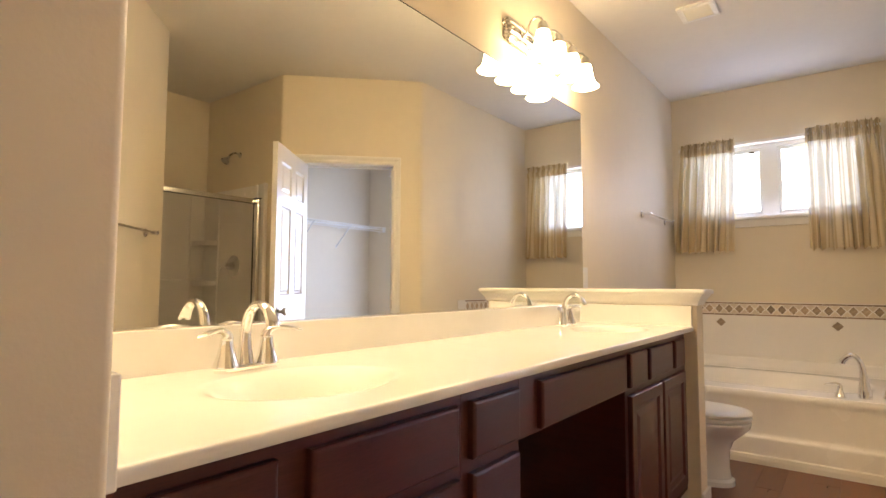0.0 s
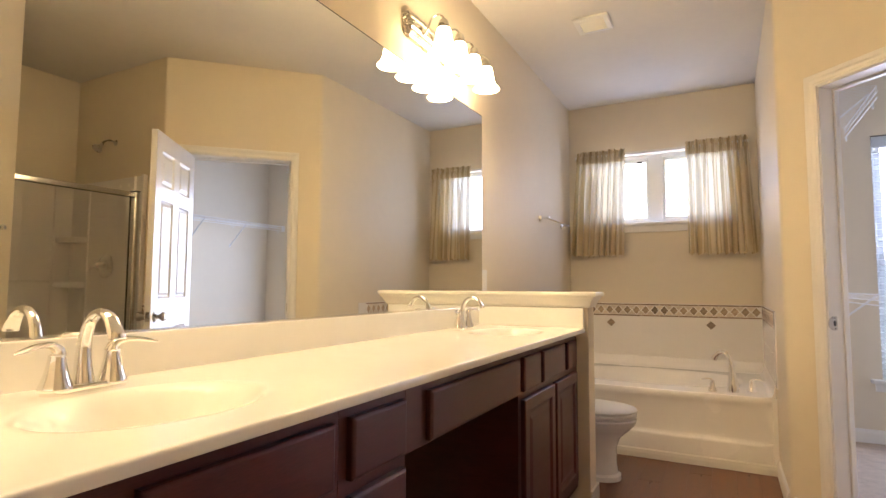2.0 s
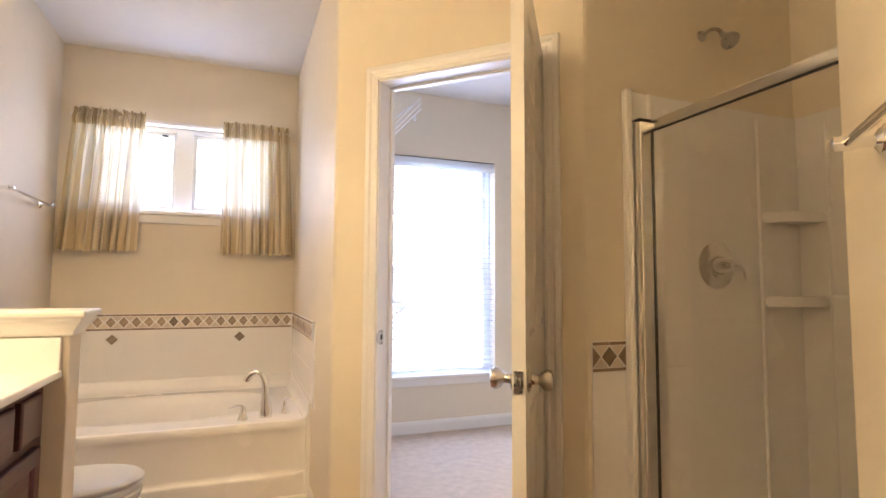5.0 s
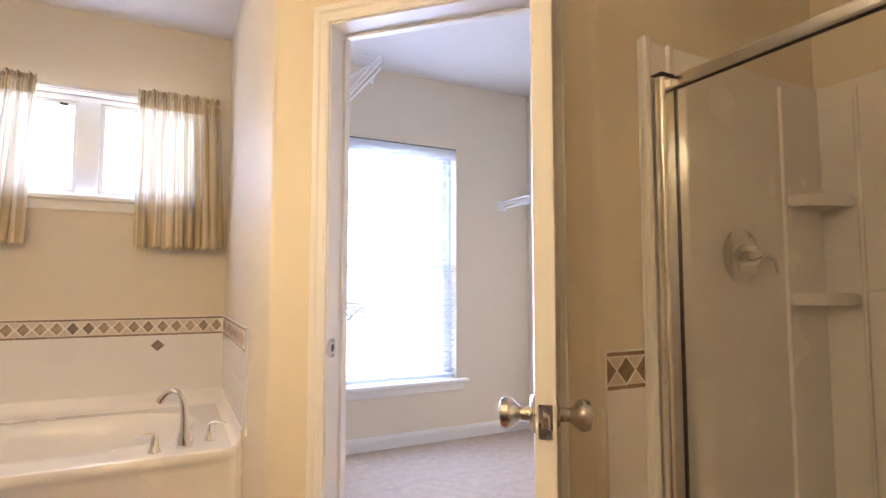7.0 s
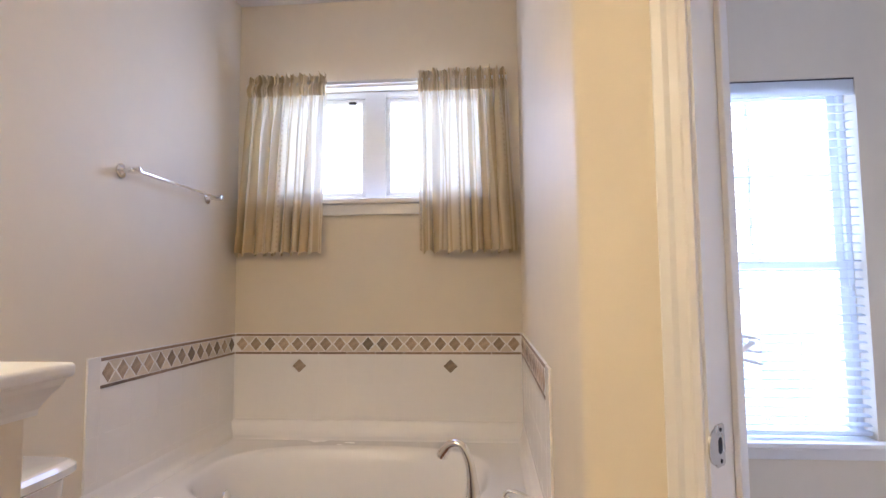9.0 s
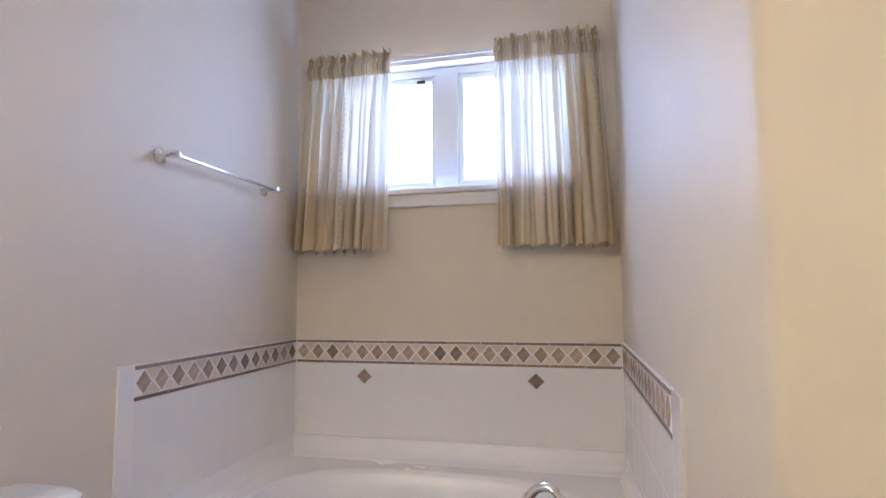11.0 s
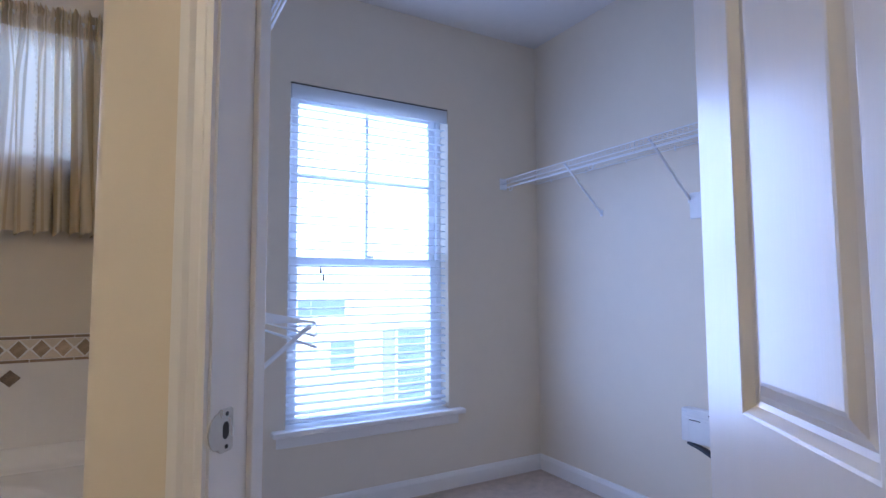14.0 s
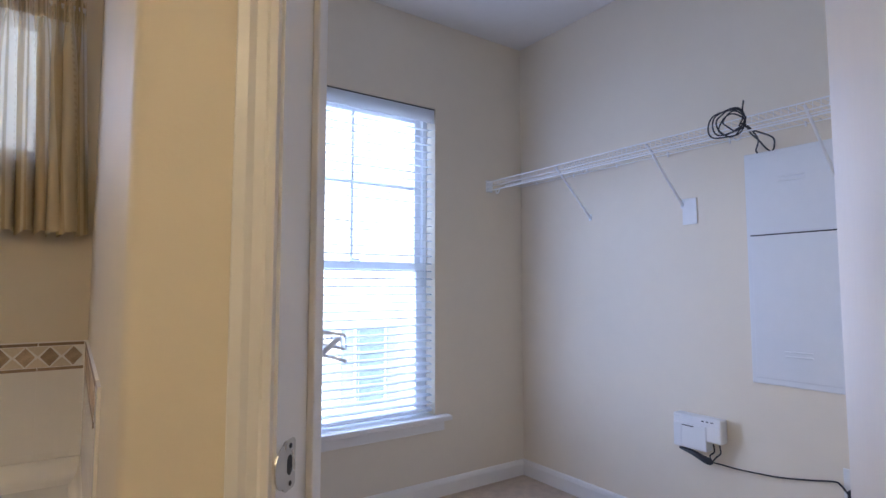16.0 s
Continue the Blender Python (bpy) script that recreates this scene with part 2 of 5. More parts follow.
def lathe(profile, seg=24, bm=None, m=None, squash=(1, 1)):
    """A turned solid about z from (radius, height) pairs."""
    own = bmesh.new()
    rings = []
    for r, z in profile:
        if r < 1e-5:
            rings.append([own.verts.new((0, 0, z))])
        else:
            rings.append([own.verts.new((r * squash[0] * math.cos(2 * math.pi * k / seg), r * squash[1] * math.sin(2 * math.pi * k / seg), z)) for k in range(seg)])
    for a, b in zip(rings, rings[1:]):
        for k in range(seg):
            j = (k + 1) % seg
            if len(a) == 1 and len(b) > 1:
                own.faces.new((a[0], b[j], b[k]))
            elif len(b) == 1 and len(a) > 1:
                own.faces.new((a[k], a[j], b[0]))
            elif len(a) > 1:
                own.faces.new((a[k], a[j], b[j], b[k]))
    if m is not None:
        own.transform(m)
    return own if bm is None else joined(bm, own)


def tube(points, radius, seg=10, bm=None, flat=1.0):
    """A round bar along points; radius may be a list."""
    own = bmesh.new()
    pts = [Vector(p) for p in points]
    radii = radius if isinstance(radius, (list, tuple)) else [radius] * len(pts)
    rings, side = [], None
    for k, p in enumerate(pts):
        d = (pts[min(k + 1, len(pts) - 1)] - pts[max(k - 1, 0)]).normalized()
        if side is None:
            side = d.orthogonal().normalized()
        side = (side - d * side.dot(d)).normalized()
        up = d.cross(side)
        rings.append([own.verts.new(p + radii[k] * (math.cos(2 * math.pi * j / seg) * side + flat * math.sin(2 * math.pi * j / seg) * up)) for j in range(seg)])
    for a, b in zip(rings, rings[1:]):
        for k in range(seg):
            own.faces.new((a[k], a[(k + 1) % seg], b[(k + 1) % seg], b[k]))
    own.faces.new(rings[0][::-1])
    own.faces.new(rings[-1])
    return own if bm is None else joined(bm, own)


def ribbon(points, wide, thick, axis, seg=16):
    """A flattened bar along points, as wide along axis as the list wide says; knots of wide and thick are spread evenly."""
    bm = bmesh.new()
    pts, axis = [Vector(p) for p in points], Vector(axis).normalized()
    rings = []
    for k, p in enumerate(pts):
        d = (pts[min(k + 1, len(pts) - 1)] - pts[max(k - 1, 0)]).normalized()
        up = d.cross(axis).normalized()
        f = k / (len(pts) - 1)
        w = float(np.interp(f, np.linspace(0, 1, len(wide)), wide))
        t = float(np.interp(f, np.linspace(0, 1, len(thick)), thick))
        rings.append([bm.verts.new(p + w * math.cos(2 * math.pi * j / seg) * axis + t * math.sin(2 * math.pi * j / seg) * up) for j in range(seg)])
    for a, b in zip(rings, rings[1:]):
        for k in range(seg):
            bm.faces.new((a[k], a[(k + 1) % seg], b[(k + 1) % seg], b[k]))
    bm.faces.new(rings[0][::-1])
    bm.faces.new(rings[-1])
    return bm


def curve_points(knots, count=24):
    """A smooth line through the knots (Catmull-Rom)."""
    p = [Vector(k) for k in knots]
    p = [2 * p[0] - p[1]] + p + [2 * p[-1] - p[-2]]
    out = []
    spans = len(p) - 3
    for k in range(count + 1):
        s = min(k / count * spans, spans - 1e-6)
        i, t = int(s), s - int(s)
        a, b, c, d = p[i:i + 4]
        out.append(0.5 * (2 * b + (c - a) * t + (2 * a - 5 * b + 4 * c - d) * t * t + (3 * b - a - 3 * c + d) * t ** 3))
    return out


def arc(cx, cy, r, a0, a1, n=8):
    return [(cx + r * math.cos(radians(a0 + (a1 - a0) * k / n)), cy + r * math.sin(radians(a0 + (a1 - a0) * k / n))) for k in range(n + 1)]


def strip_profile(profile, length):
    """A moulding: profile in (out, up), drawn along +x for length."""
    bm = bmesh.new()
    a, b = [bm.verts.new((0, o, u)) for o, u in profile], [bm.verts.new((length, o, u)) for o, u in profile]
    bm.faces.new(a)
    bm.faces.new(b[::-1])
    for k in range(len(profile)):
        j = (k + 1) % len(profile)
        bm.faces.new((a[k], b[k], b[j], a[j]))
    return bm


# ---------------------------------------------------------------- the shell
HIGH = 2.74
ROOT2 = math.sqrt(2)
DIAG = 5.22


def diag(s, d=0.0):
    """A point of the slanted wall: s along it, d into the closet."""
    return ((DIAG + s * ROOT2) / 2 + d / ROOT2, (DIAG - s * ROOT2) / 2 + d / ROOT2)


def diag_pose(s, d, z):
    """Local x along the wall, local y into the closet."""
    x, y = diag(s, d)
    return pose(x, y, z, 0, 0, -45)


def structure(name, bm, mat, label, category, smooth=False):
    return tagged(part(name, bm, mat, smooth=smooth), label, category, kind="structure")


FOOTPRINT = [(-0.12, -1.62), (1.62, -1.62), (1.62, 1.25), (2.30, 1.93), (3.48, 1.93), (3.48, 2.948), (3.94, 2.948), (3.94, 5.58), (-0.12, 5.58)]
structure("ceiling", prism(FOOTPRINT, HIGH, HIGH + 0.15), CEILING_PAINT, "off-white lightly textured painted ceiling", "ceiling")
structure("wall_west", box((-0.12, -1.62, 0), (0, 5.43, HIGH)), PAINT, "cream painted wall behind the vanity and tub", "wall")

# outside wall with the two windows
TW = (0.125, 1.345, 1.655, 2.262)
CW = (2.215, 3.147, 0.455, 2.215)
bm = bmesh.new()
for x0, x1, z0, z1 in ((-0.12, TW[0], 0, HIGH), (TW[0], TW[1], 0, TW[2]), (TW[0], TW[1], TW[3], HIGH), (TW[1], CW[0], 0, HIGH),
                       (CW[0], CW[1], 0, CW[2]), (CW[0], CW[1], CW[3], HIGH), (CW[1], 3.94, 0, HIGH)):
    box((x0, 5.43, z0), (x1, 5.58, z1), bm=bm)
structure("wall_north", bm, PAINT, "cream painted outside wall with two windows", "wall")

# partition between tub and closet, running round a rounded corner into the slanted door wall
JL, JR = -1.361, -0.613
corner = diag(-1.563, 0)
pts = [(1.498, 5.43), (1.498, 3.722 + 0.03)] + arc(1.498 + 0.05, 3.722 + 0.018, 0.05, 180, 225, 6)[1:-1] + [(1.498 + 0.0175, 3.722 - 0.0175), diag(JL), diag(JL, 0.115), (1.613, 3.77), (1.613, 5.43)]
structure("wall_partition", prism(pts, 0, HIGH), PAINT, "cream painted partition with a rounded bullnose corner", "wall", smooth=True)
pts = [diag(JR), (2.262, 2.958)] + [(2.272, 2.951)] + [(2.285, 2.948), (3.48, 2.948), (3.48, 3.063), diag(JR, 0.115)]
structure("wall_shower_side", prism(pts, 0, HIGH), PAINT, "cream painted wall between shower and closet", "wall")
structure("wall_over_door", prism([diag(JL), diag(JR), diag(JR, 0.115), diag(JL, 0.115)], 2.062, HIGH), PAINT, "cream painted wall above the closet door", "wall")
structure("wall_closet_south", box((3.48, 2.948, 0), (3.94, 3.063, HIGH)), PAINT, "cream painted closet wall", "wall")
structure("wall_closet_east", box((3.82, 3.063, 0), (3.94, 5.43, HIGH)), PAINT, "cream painted closet wall with panel and shelf", "wall")
structure("wall_shower_back", box((3.37, 2.055, 0), (3.48, 2.948, HIGH)), PAINT, "cream painted wall above the shower", "wall")
pts = [(3.48, 2.055), (2.25, 2.055), (1.50, 1.305), (1.50, -1.5), (1.62, -1.5), (1.62, 1.25), (2.30, 1.93), (3.48, 1.93)]
structure("wall_entry_east", prism(pts, 0, HIGH), PAINT, "cream painted slanted wall with a towel bar", "wall")
structure("wall_entry_west", box((0, -1.5, 0), (0.640, 0.700, HIGH), 0.012, 3), PAINT, "cream painted end wall beside the vanity", "wall", smooth=True)
# added out of view, closes the entry so no outside light gets in
structure("wall_entry_south", box((0, -1.62, 0), (1.62, -1.5, HIGH)), PAINT, "plain cream wall added to close the unseen end of the entry", "wall")

# floors
structure("wall_lower_storey", prism(FOOTPRINT, -3.0, -0.081), SIDING, "plain white outside walls of the storey below", "wall")
floor = tagged(part("floor", prism(FOOTPRINT, -0.08, -0.012), DARK_GAP), "red-brown wood plank floor", "floor", kind="structure")
structure("closet_floor", prism([diag(-1.343, 0.0), diag(-0.631, 0.0), diag(-0.631, 0.115), (2.36, 3.064), (3.818, 3.064), (3.818, 5.428), (1.615, 5.428), (1.615, 3.78), diag(-1.343, 0.115)], -0.012, 0.006), CARPET, "beige looped carpet", "carpet")


def baseboard(name, x, y, turn, length, label="white painted baseboard"):
    prof = [(0, 0), (0.014, 0), (0.014, 0.075), (0.010, 0.088), (0.006, 0.096), (0, 0.1)]
    ob = part(name, strip_profile(prof, length), TRIM, at=pose(x, y, 0, 0, 0, turn))
    return tagged(ob, label, "baseboard", kind="structure")


baseboard("baseboard", 3.82, 5.43, 180, 2.2)
baseboard("baseboard", 3.82, 3.07, 90, 2.36)
baseboard("baseboard", 1.613, 5.43, 270, 1.65)
baseboard("baseboard", 1.498, 3.76, 90, 0.575)
baseboard("baseboard", *diag(-1.409), 135, 0.14)
baseboard("baseboard", *diag(-0.482), 135, 0.08)

# ---------------------------------------------------------------- closet door frame and door
SL, SR, TOP = -1.343, -0.631, 2.044
frame_1 = thing("door_frame", "white painted door casing and jamb round the closet opening", "door frame", kind="structure")
for s0, s1, name in ((JL, SL, "jamb"), (SR, JR, "jamb")):
    part(name, box((s0, -0.002, 0.006), (s1, 0.117, TOP)), TRIM, frame_1, at=diag_pose(0, 0, 0))
part("head_jamb", box((JL, -0.002, TOP), (JR, 0.117, TOP + 0.018)), TRIM, frame_1, at=diag_pose(0, 0, 0))
for s0, s1 in ((SL, SL + 0.011), (SR - 0.011, SR)):
    part("door_stop", box((s0, 0.084, 0.006), (s1, 0.114, TOP - 0.011), 0.002), TRIM, frame_1, at=diag_pose(0, 0, 0))
part("door_stop", box((SL, 0.084, TOP - 0.011), (SR, 0.114, TOP), 0.002), TRIM, frame_1, at=diag_pose(0, 0, 0))
CASING = [(0.0, 0.0), (0.010, 0.0), (0.012, 0.010), (0.009, 0.016), (0.011, 0.030), (0.016, 0.038), (0.017, 0.054), (0.013, 0.058), (0.0, 0.058)]


def casing(side, length, m):
    """Moulded casing: runs along +x, its inner edge at y=0 and outer edge at y=0.058, proud along -z."""
    bm = bmesh.new()
    a, b = [bm.verts.new((0, w, -o)) for o, w in CASING], [bm.verts.new((length, w, -o)) for o, w in CASING]
    if side:
        for v, (o, w) in zip(a, CASING):
            v.co.x -= w * (side in ("both", "start"))
        for v, (o, w) in zip(b, CASING):
            v.co.x += w * (side in ("both", "end"))
    bm.faces.new(a)
    bm.faces.new(b[::-1])
    for k in range(len(CASING)):
        j = (k + 1) % len(CASING)
        bm.faces.new((a[k], b[k], b[j], a[j]))
    return part("casing", bm, TRIM, frame_1, at=m)


def casing_pose(s, z, ax, ay, d=-0.002):
    """Axes given as (along, up) pairs in the wall's plane; -z of the moulding faces the room or the closet."""
    along, n = Vector((1, -1, 0)).normalized(), Vector((1, 1, 0)).normalized()
    x = along * ax[0] + Vector((0, 0, 1)) * ax[1]
    y = along * ay[0] + Vector((0, 0, 1)) * ay[1]
    zv = n if d <= 0 else -n
    m = Matrix((x, y, zv)).transposed().to_4x4()
    m.translation = Vector((*diag(s, d), z))
    return m


for d in (-0.001, 0.116):
    casing("end", TOP - 0.02, casing_pose(SL - 0.005, 0.026, (0, 1), (-1, 0), d))
    casing("end", TOP - 0.02, casing_pose(SR + 0.005, 0.026, (0, 1), (1, 0), d))
    casing("both", SR - SL + 0.01, casing_pose(SL - 0.005, TOP + 0.006, (1, 0), (0, 1), d))

# latch strike on the jamb
strike = thing("strike_plate", "satin nickel strike plate with a rounded lip in the jamb", "strike plate", diag_pose(SL, 0.030, 0.941))
FLAT = Matrix(((0, 0, 1, 0), (1, 0, 0, 0), (0, 1, 0, 0), (0, 0, 0, 1)))
outline = [(0.017, -0.028), (0.017, 0.028), (0.013, 0.032), (-0.010, 0.032), (-0.016, 0.028)] + [(-0.018 - 0.019 * math.cos(radians(a)), 0.026 * math.sin(radians(a))) for a in (75, 50, 25, 0, -25, -50, -75)] + [(-0.016, -0.028), (-0.010, -0.032), (0.013, -0.032)]
bm = prism(outline, 0.0, 0.0024)
bm.transform(FLAT)
part("plate", bm, NICKEL, strike)
# no cut hole: a dark plug coloured as the shadow inside it
hole = [(0.0068 * math.copysign(min(1, abs(math.cos(a)) * 1.2), math.cos(a)), 0.013 * math.sin(a)) for a in [2 * math.pi * k / 20 for k in range(20)]]
bm = prism(hole, 0.0, 0.0030)
bm.transform(FLAT)
part("latch_hole_shadow", bm, DARK_GAP, strike)
for z in (-0.024, 0.024):
    part("screw", lathe([(0, 0.0014), (0.0032, 0.0012), (0.0034, 0)], 10, m=pose(0.0024, 0.002, z, 0, 90, 0)), DARK_GAP, strike)

# six-panel door, swung out into the bathroom
W, T, H0, H1 = 0.706, 0.035, 0.014, 2.038
OPEN = 99.0
hinge_at = diag(SR - 0.010, 0.060)
door_1 = thing("door_1", "white six-panel closet door standing wide open", "door", pose(*hinge_at, 0, 0, 0, 135 + OPEN), kind="structure")
XS, ZS = ((0.096, 0.304), (0.402, 0.610)), ((0.235, 0.842), (1.020, 1.628), (1.714, 1.928))
bm = bmesh.new()
xs = [0.003, XS[0][0], XS[0][1], XS[1][0], XS[1][1], W]
zs = [H0, ZS[0][0], ZS[0][1], ZS[1][0], ZS[1][1], ZS[2][0], ZS[2][1], H1]
for i in range(5):
    for j in range(7):
        if i % 2 and j % 2:
            continue
        for y in (0.0, -T):
            bm.faces.new([bm.verts.new((x, y, z)) for x, z in ((xs[i], zs[j]), (xs[i + 1], zs[j]), (xs[i + 1], zs[j + 1]), (xs[i], zs[j + 1]))])
for a, b in (((xs[0], H0), (W, H0)), ((W, H0), (W, H1)), ((W, H1), (xs[0], H1)), ((xs[0], H1), (xs[0], H0))):
    bm.faces.new([bm.verts.new(c) for c in ((a[0], 0, a[1]), (b[0], 0, b[1]), (b[0], -T, b[1]), (a[0], -T, a[1]))])
bmesh.ops.remove_doubles(bm, verts=bm.verts, dist=1e-5)
part("slab", bm, DOOR_PAINT, door_1)


def door_panel(w, h):
    bm = bmesh.new()
    for y, sgn in ((0.0, -1), (-T, 1)):
        rings = []
        for inset, depth in ((0, 0), (0.003, 0.0015), (0.011, 0.009), (0.017, 0.010), (0.024, 0.0085), (0.036, 0.003), (0.040, 0.0025)):
            rings.append([bm.verts.new((x, y + sgn * depth, z)) for x, z in ((inset, inset), (w - inset, inset), (w - inset, h - inset), (inset, h - inset))])
        for a, b in zip(rings, rings[1:]):
            for k in range(4):
                bm.faces.new((a[k], a[(k + 1) % 4], b[(k + 1) % 4], b[k]))
        bm.faces.new(rings[-1])
    return bm


for x0, x1 in XS:
    for z0, z1 in ZS:
        part("panel", door_panel(x1 - x0, z1 - z0), DOOR_PAINT, door_1, at=pose(x0, 0, z0))
for y, turn in ((0.0, -90), (-T, 90)):
    part("door_knob", lathe([(0.0, 0.0), (0.033, 0.0), (0.034, 0.004), (0.028, 0.008), (0.014, 0.010), (0.012, 0.026), (0.018, 0.033), (0.027, 0.042), (0.0285, 0.052), (0.025, 0.061), (0.014, 0.065), (0.009, 0.064), (0, 0.064)], 28),
                NICKEL, door_1, "round satin nickel knob with rosette", smooth=True, at=pose(0.645, y, 0.917, turn, 0, 0))
part("latch_bolt", box((W - 0.001, -0.024, 0.905), (W + 0.010, -0.011, 0.929), 0.002), NICKEL, door_1)
part("latch_face", box((W, -0.030, 0.888), (W + 0.0015, -0.006, 0.946)), NICKEL, door_1)
for z in (0.33, 1.085, 1.80):
    hinge = part("hinge", tube([(-0.004, 0.006, z - 0.045), (-0.004, 0.006, z + 0.045)], 0.0062, 12), NICKEL, door_1, "satin nickel butt hinge")
    part("leaf", box((-0.003, -0.031, z - 0.045), (0.0028, 0.0, z + 0.045)), NICKEL, hinge)
    if z > 1.5:
        arm = tube([(-0.004, 0.006, z + 0.047), (-0.004, 0.006, z + 0.052), (0.015, 0.020, z + 0.052), (0.05, 0.028, z + 0.052)], 0.004, 8)
        tube([(0.05, 0.028, z + 0.052), (0.058, 0.030, z + 0.052)], 0.008, 10, arm)
        part("hinge_pin_stop", arm, NICKEL, hinge, "hinge pin door stop with a rubber tip")

# ---------------------------------------------------------------- windows


def window_frame(parent, x0, x1, z0, z1, y0, y1, w, name, low=None):
    bm = bmesh.new()
    low = low or w
    for lo, hi in (((x0, y0, z0), (x0 + w, y1, z1)), ((x1 - w, y0, z0), (x1, y1, z1)), ((x0 + w, y0, z0), (x1 - w, y1, z0 + low)), ((x0 + w, y0, z1 - w), (x1 - w, y1, z1))):
        box(lo, hi, 0.003, 1, bm)
    return part(name, bm, VINYL, parent)


window_1 = thing("window_1", "white vinyl sliding window high above the tub", "window", kind="structure")
window_frame(window_1, TW[0], TW[1], TW[2], TW[3], 5.50, 5.57, 0.035, "window_frame")
part("mullion", box((0.678, 5.495, TW[2] + 0.005), (0.790, 5.565, TW[3] - 0.005), 0.004), VINYL, window_1)
for x0, x1 in ((TW[0] + 0.035, 0.678), (0.790, TW[1] - 0.035)):
    sash = window_frame(window_1, x0, x1, TW[2] + 0.035, TW[3] - 0.035, 5.515, 5.55, 0.022, "sash")
    pane = part("pane", box((x0 + 0.02, 5.530, TW[2] + 0.055), (x1 - 0.02, 5.534, TW[3] - 0.055)), WINDOW_GLASS, sash)
    pane.visible_shadow = False
part("latch", box((0.585, 5.500, 2.196), (0.625, 5.515, 2.210), 0.003), DARK_GAP, window_1, "small dark sash latch")
part("window_sill", box((TW[0] - 0.05, 5.385, 1.632), (TW[1] + 0.05, 5.512, 1.658), 0.006, 3), TRIM, window_1, "white painted stool board")
part("apron", box((TW[0] - 0.03, 5.412, 1.575), (TW[1] + 0.03, 5.428, 1.632), 0.004), TRIM, window_1)

window_2 = thing("window_2", "white vinyl double-hung closet window with grilles", "window", kind="structure")
window_frame(window_2, CW[0], CW[1], CW[2], CW[3], 5.52, 5.58, 0.03, "window_frame", 0.012)
for z0, z1, y in ((1.27, CW[3] - 0.03, 5.555), (CW[2] + 0.013, 1.315, 5.535)):
    sash = window_frame(window_2, CW[0] + 0.03, CW[1] - 0.03, z0, z1, y - 0.014, y + 0.014, 0.042, "sash", 0.042 if z0 > 1 else 0.022)
    pane = part("pane", box((CW[0] + 0.065, y - 0.002, z0 + 0.016), (CW[1] - 0.065, y + 0.002, z1 - 0.035)), WINDOW_GLASS, sash)
    pane.visible_shadow = False
    if z0 > 1:
        bm = box((2.672, y - 0.005, z0 + 0.04), (2.690, y + 0.005, z1 - 0.04))
        box((CW[0] + 0.07, y - 0.0045, 1.742), (CW[1] - 0.07, y + 0.0045, 1.7600), bm=bm)
        part("grille", bm, VINYL, sash)
part("sash_lock", box((2.66, 5.50, 1.316), (2.71, 5.53, 1.330), 0.004), VINYL, window_2)
part("window_sill", box((CW[0] - 0.07, 5.375, 0.428), (CW[1] + 0.085, 5.525, 0.456), 0.007, 3), TRIM, window_2, "white painted stool board")
part("apron", box((CW[0] - 0.045, 5.412, 0.370), (CW[1] + 0.055, 5.428, 0.428), 0.004), TRIM, window_2)

# blind in the closet window
blind = thing("window_blind", "white two-inch slatted blind lowered, slats open", "blind", pose(0, 5.472, 0))
part("valance", box((CW[0] + 0.004, -0.040, 2.128), (CW[1] - 0.004, -0.028, 2.207), 0.003), SLAT, blind)
part("headrail", box((CW[0] + 0.008, -0.026, 2.155), (CW[1] - 0.008, 0.022, 2.210)), SLAT, blind)
# shadow over the valance, put in as a solid dark strip
part("shadow_strip", box((CW[0] + 0.001, -0.036, 2.2095), (CW[1] - 0.001, -0.030, 2.2135)), DARK_GAP, blind, "thin dark strip coloured as the shadow above the valance")
part("bottom_rail", box((CW[0] + 0.008, -0.025, 0.476), (CW[1] - 0.008, 0.025, 0.494), 0.004), SLAT, blind)
bm = bmesh.new()
prof = [(-0.0245, 0.0), (-0.012, 0.0022), (0, 0.003), (0.012, 0.0022), (0.0245, 0.0)]
a = [[bm.verts.new((x, y, z + dz)) for y, z in (prof if dz else prof[::-1])] for x in (CW[0] + 0.008, CW[1] - 0.008) for dz in (0.0032, 0.0)]
a[1].reverse()
a[3].reverse()
for top, low in ((a[0], a[2]), (a[1], a[3])):
    for k in range(4):
        bm.faces.new((top[k], top[k + 1], low[k + 1], low[k]))
for k in (0, 4):
    bm.faces.new((a[0][k], a[2][k], a[3][k], a[1][k]))
slat_mesh = finish("slat", bm, SLAT)
count = 37
for k in range(count):
    piece("slat", slat_mesh, blind, pose(0, 0, 0.520 + k * (2.135 - 0.520) / count, 7 if k % 5 else 9, 0, 0))
for x in (2.34, 2.681, 3.02):
    part("ladder_cord", tube([(x, -0.026, 0.49), (x, -0.026, 2.15)], 0.0012, 6), SLAT, blind)
for x, z in ((2.385, 1.255), (2.400, 1.215), (3.082, 1.190)):
    part("cord", tube([(x, -0.036, 2.14), (x, -0.036, z)], 0.0014, 6), SLAT, blind)
    part("tassel", lathe([(0, 0.03), (0.003, 0.03), (0.007, 0.0), (0.006, -0.004), (0, -0.004)], 10, m=pose(x, -0.036, z - 0.024)), GREY_METAL if x > 3 else DARK_GAP, blind, "cord tassel")

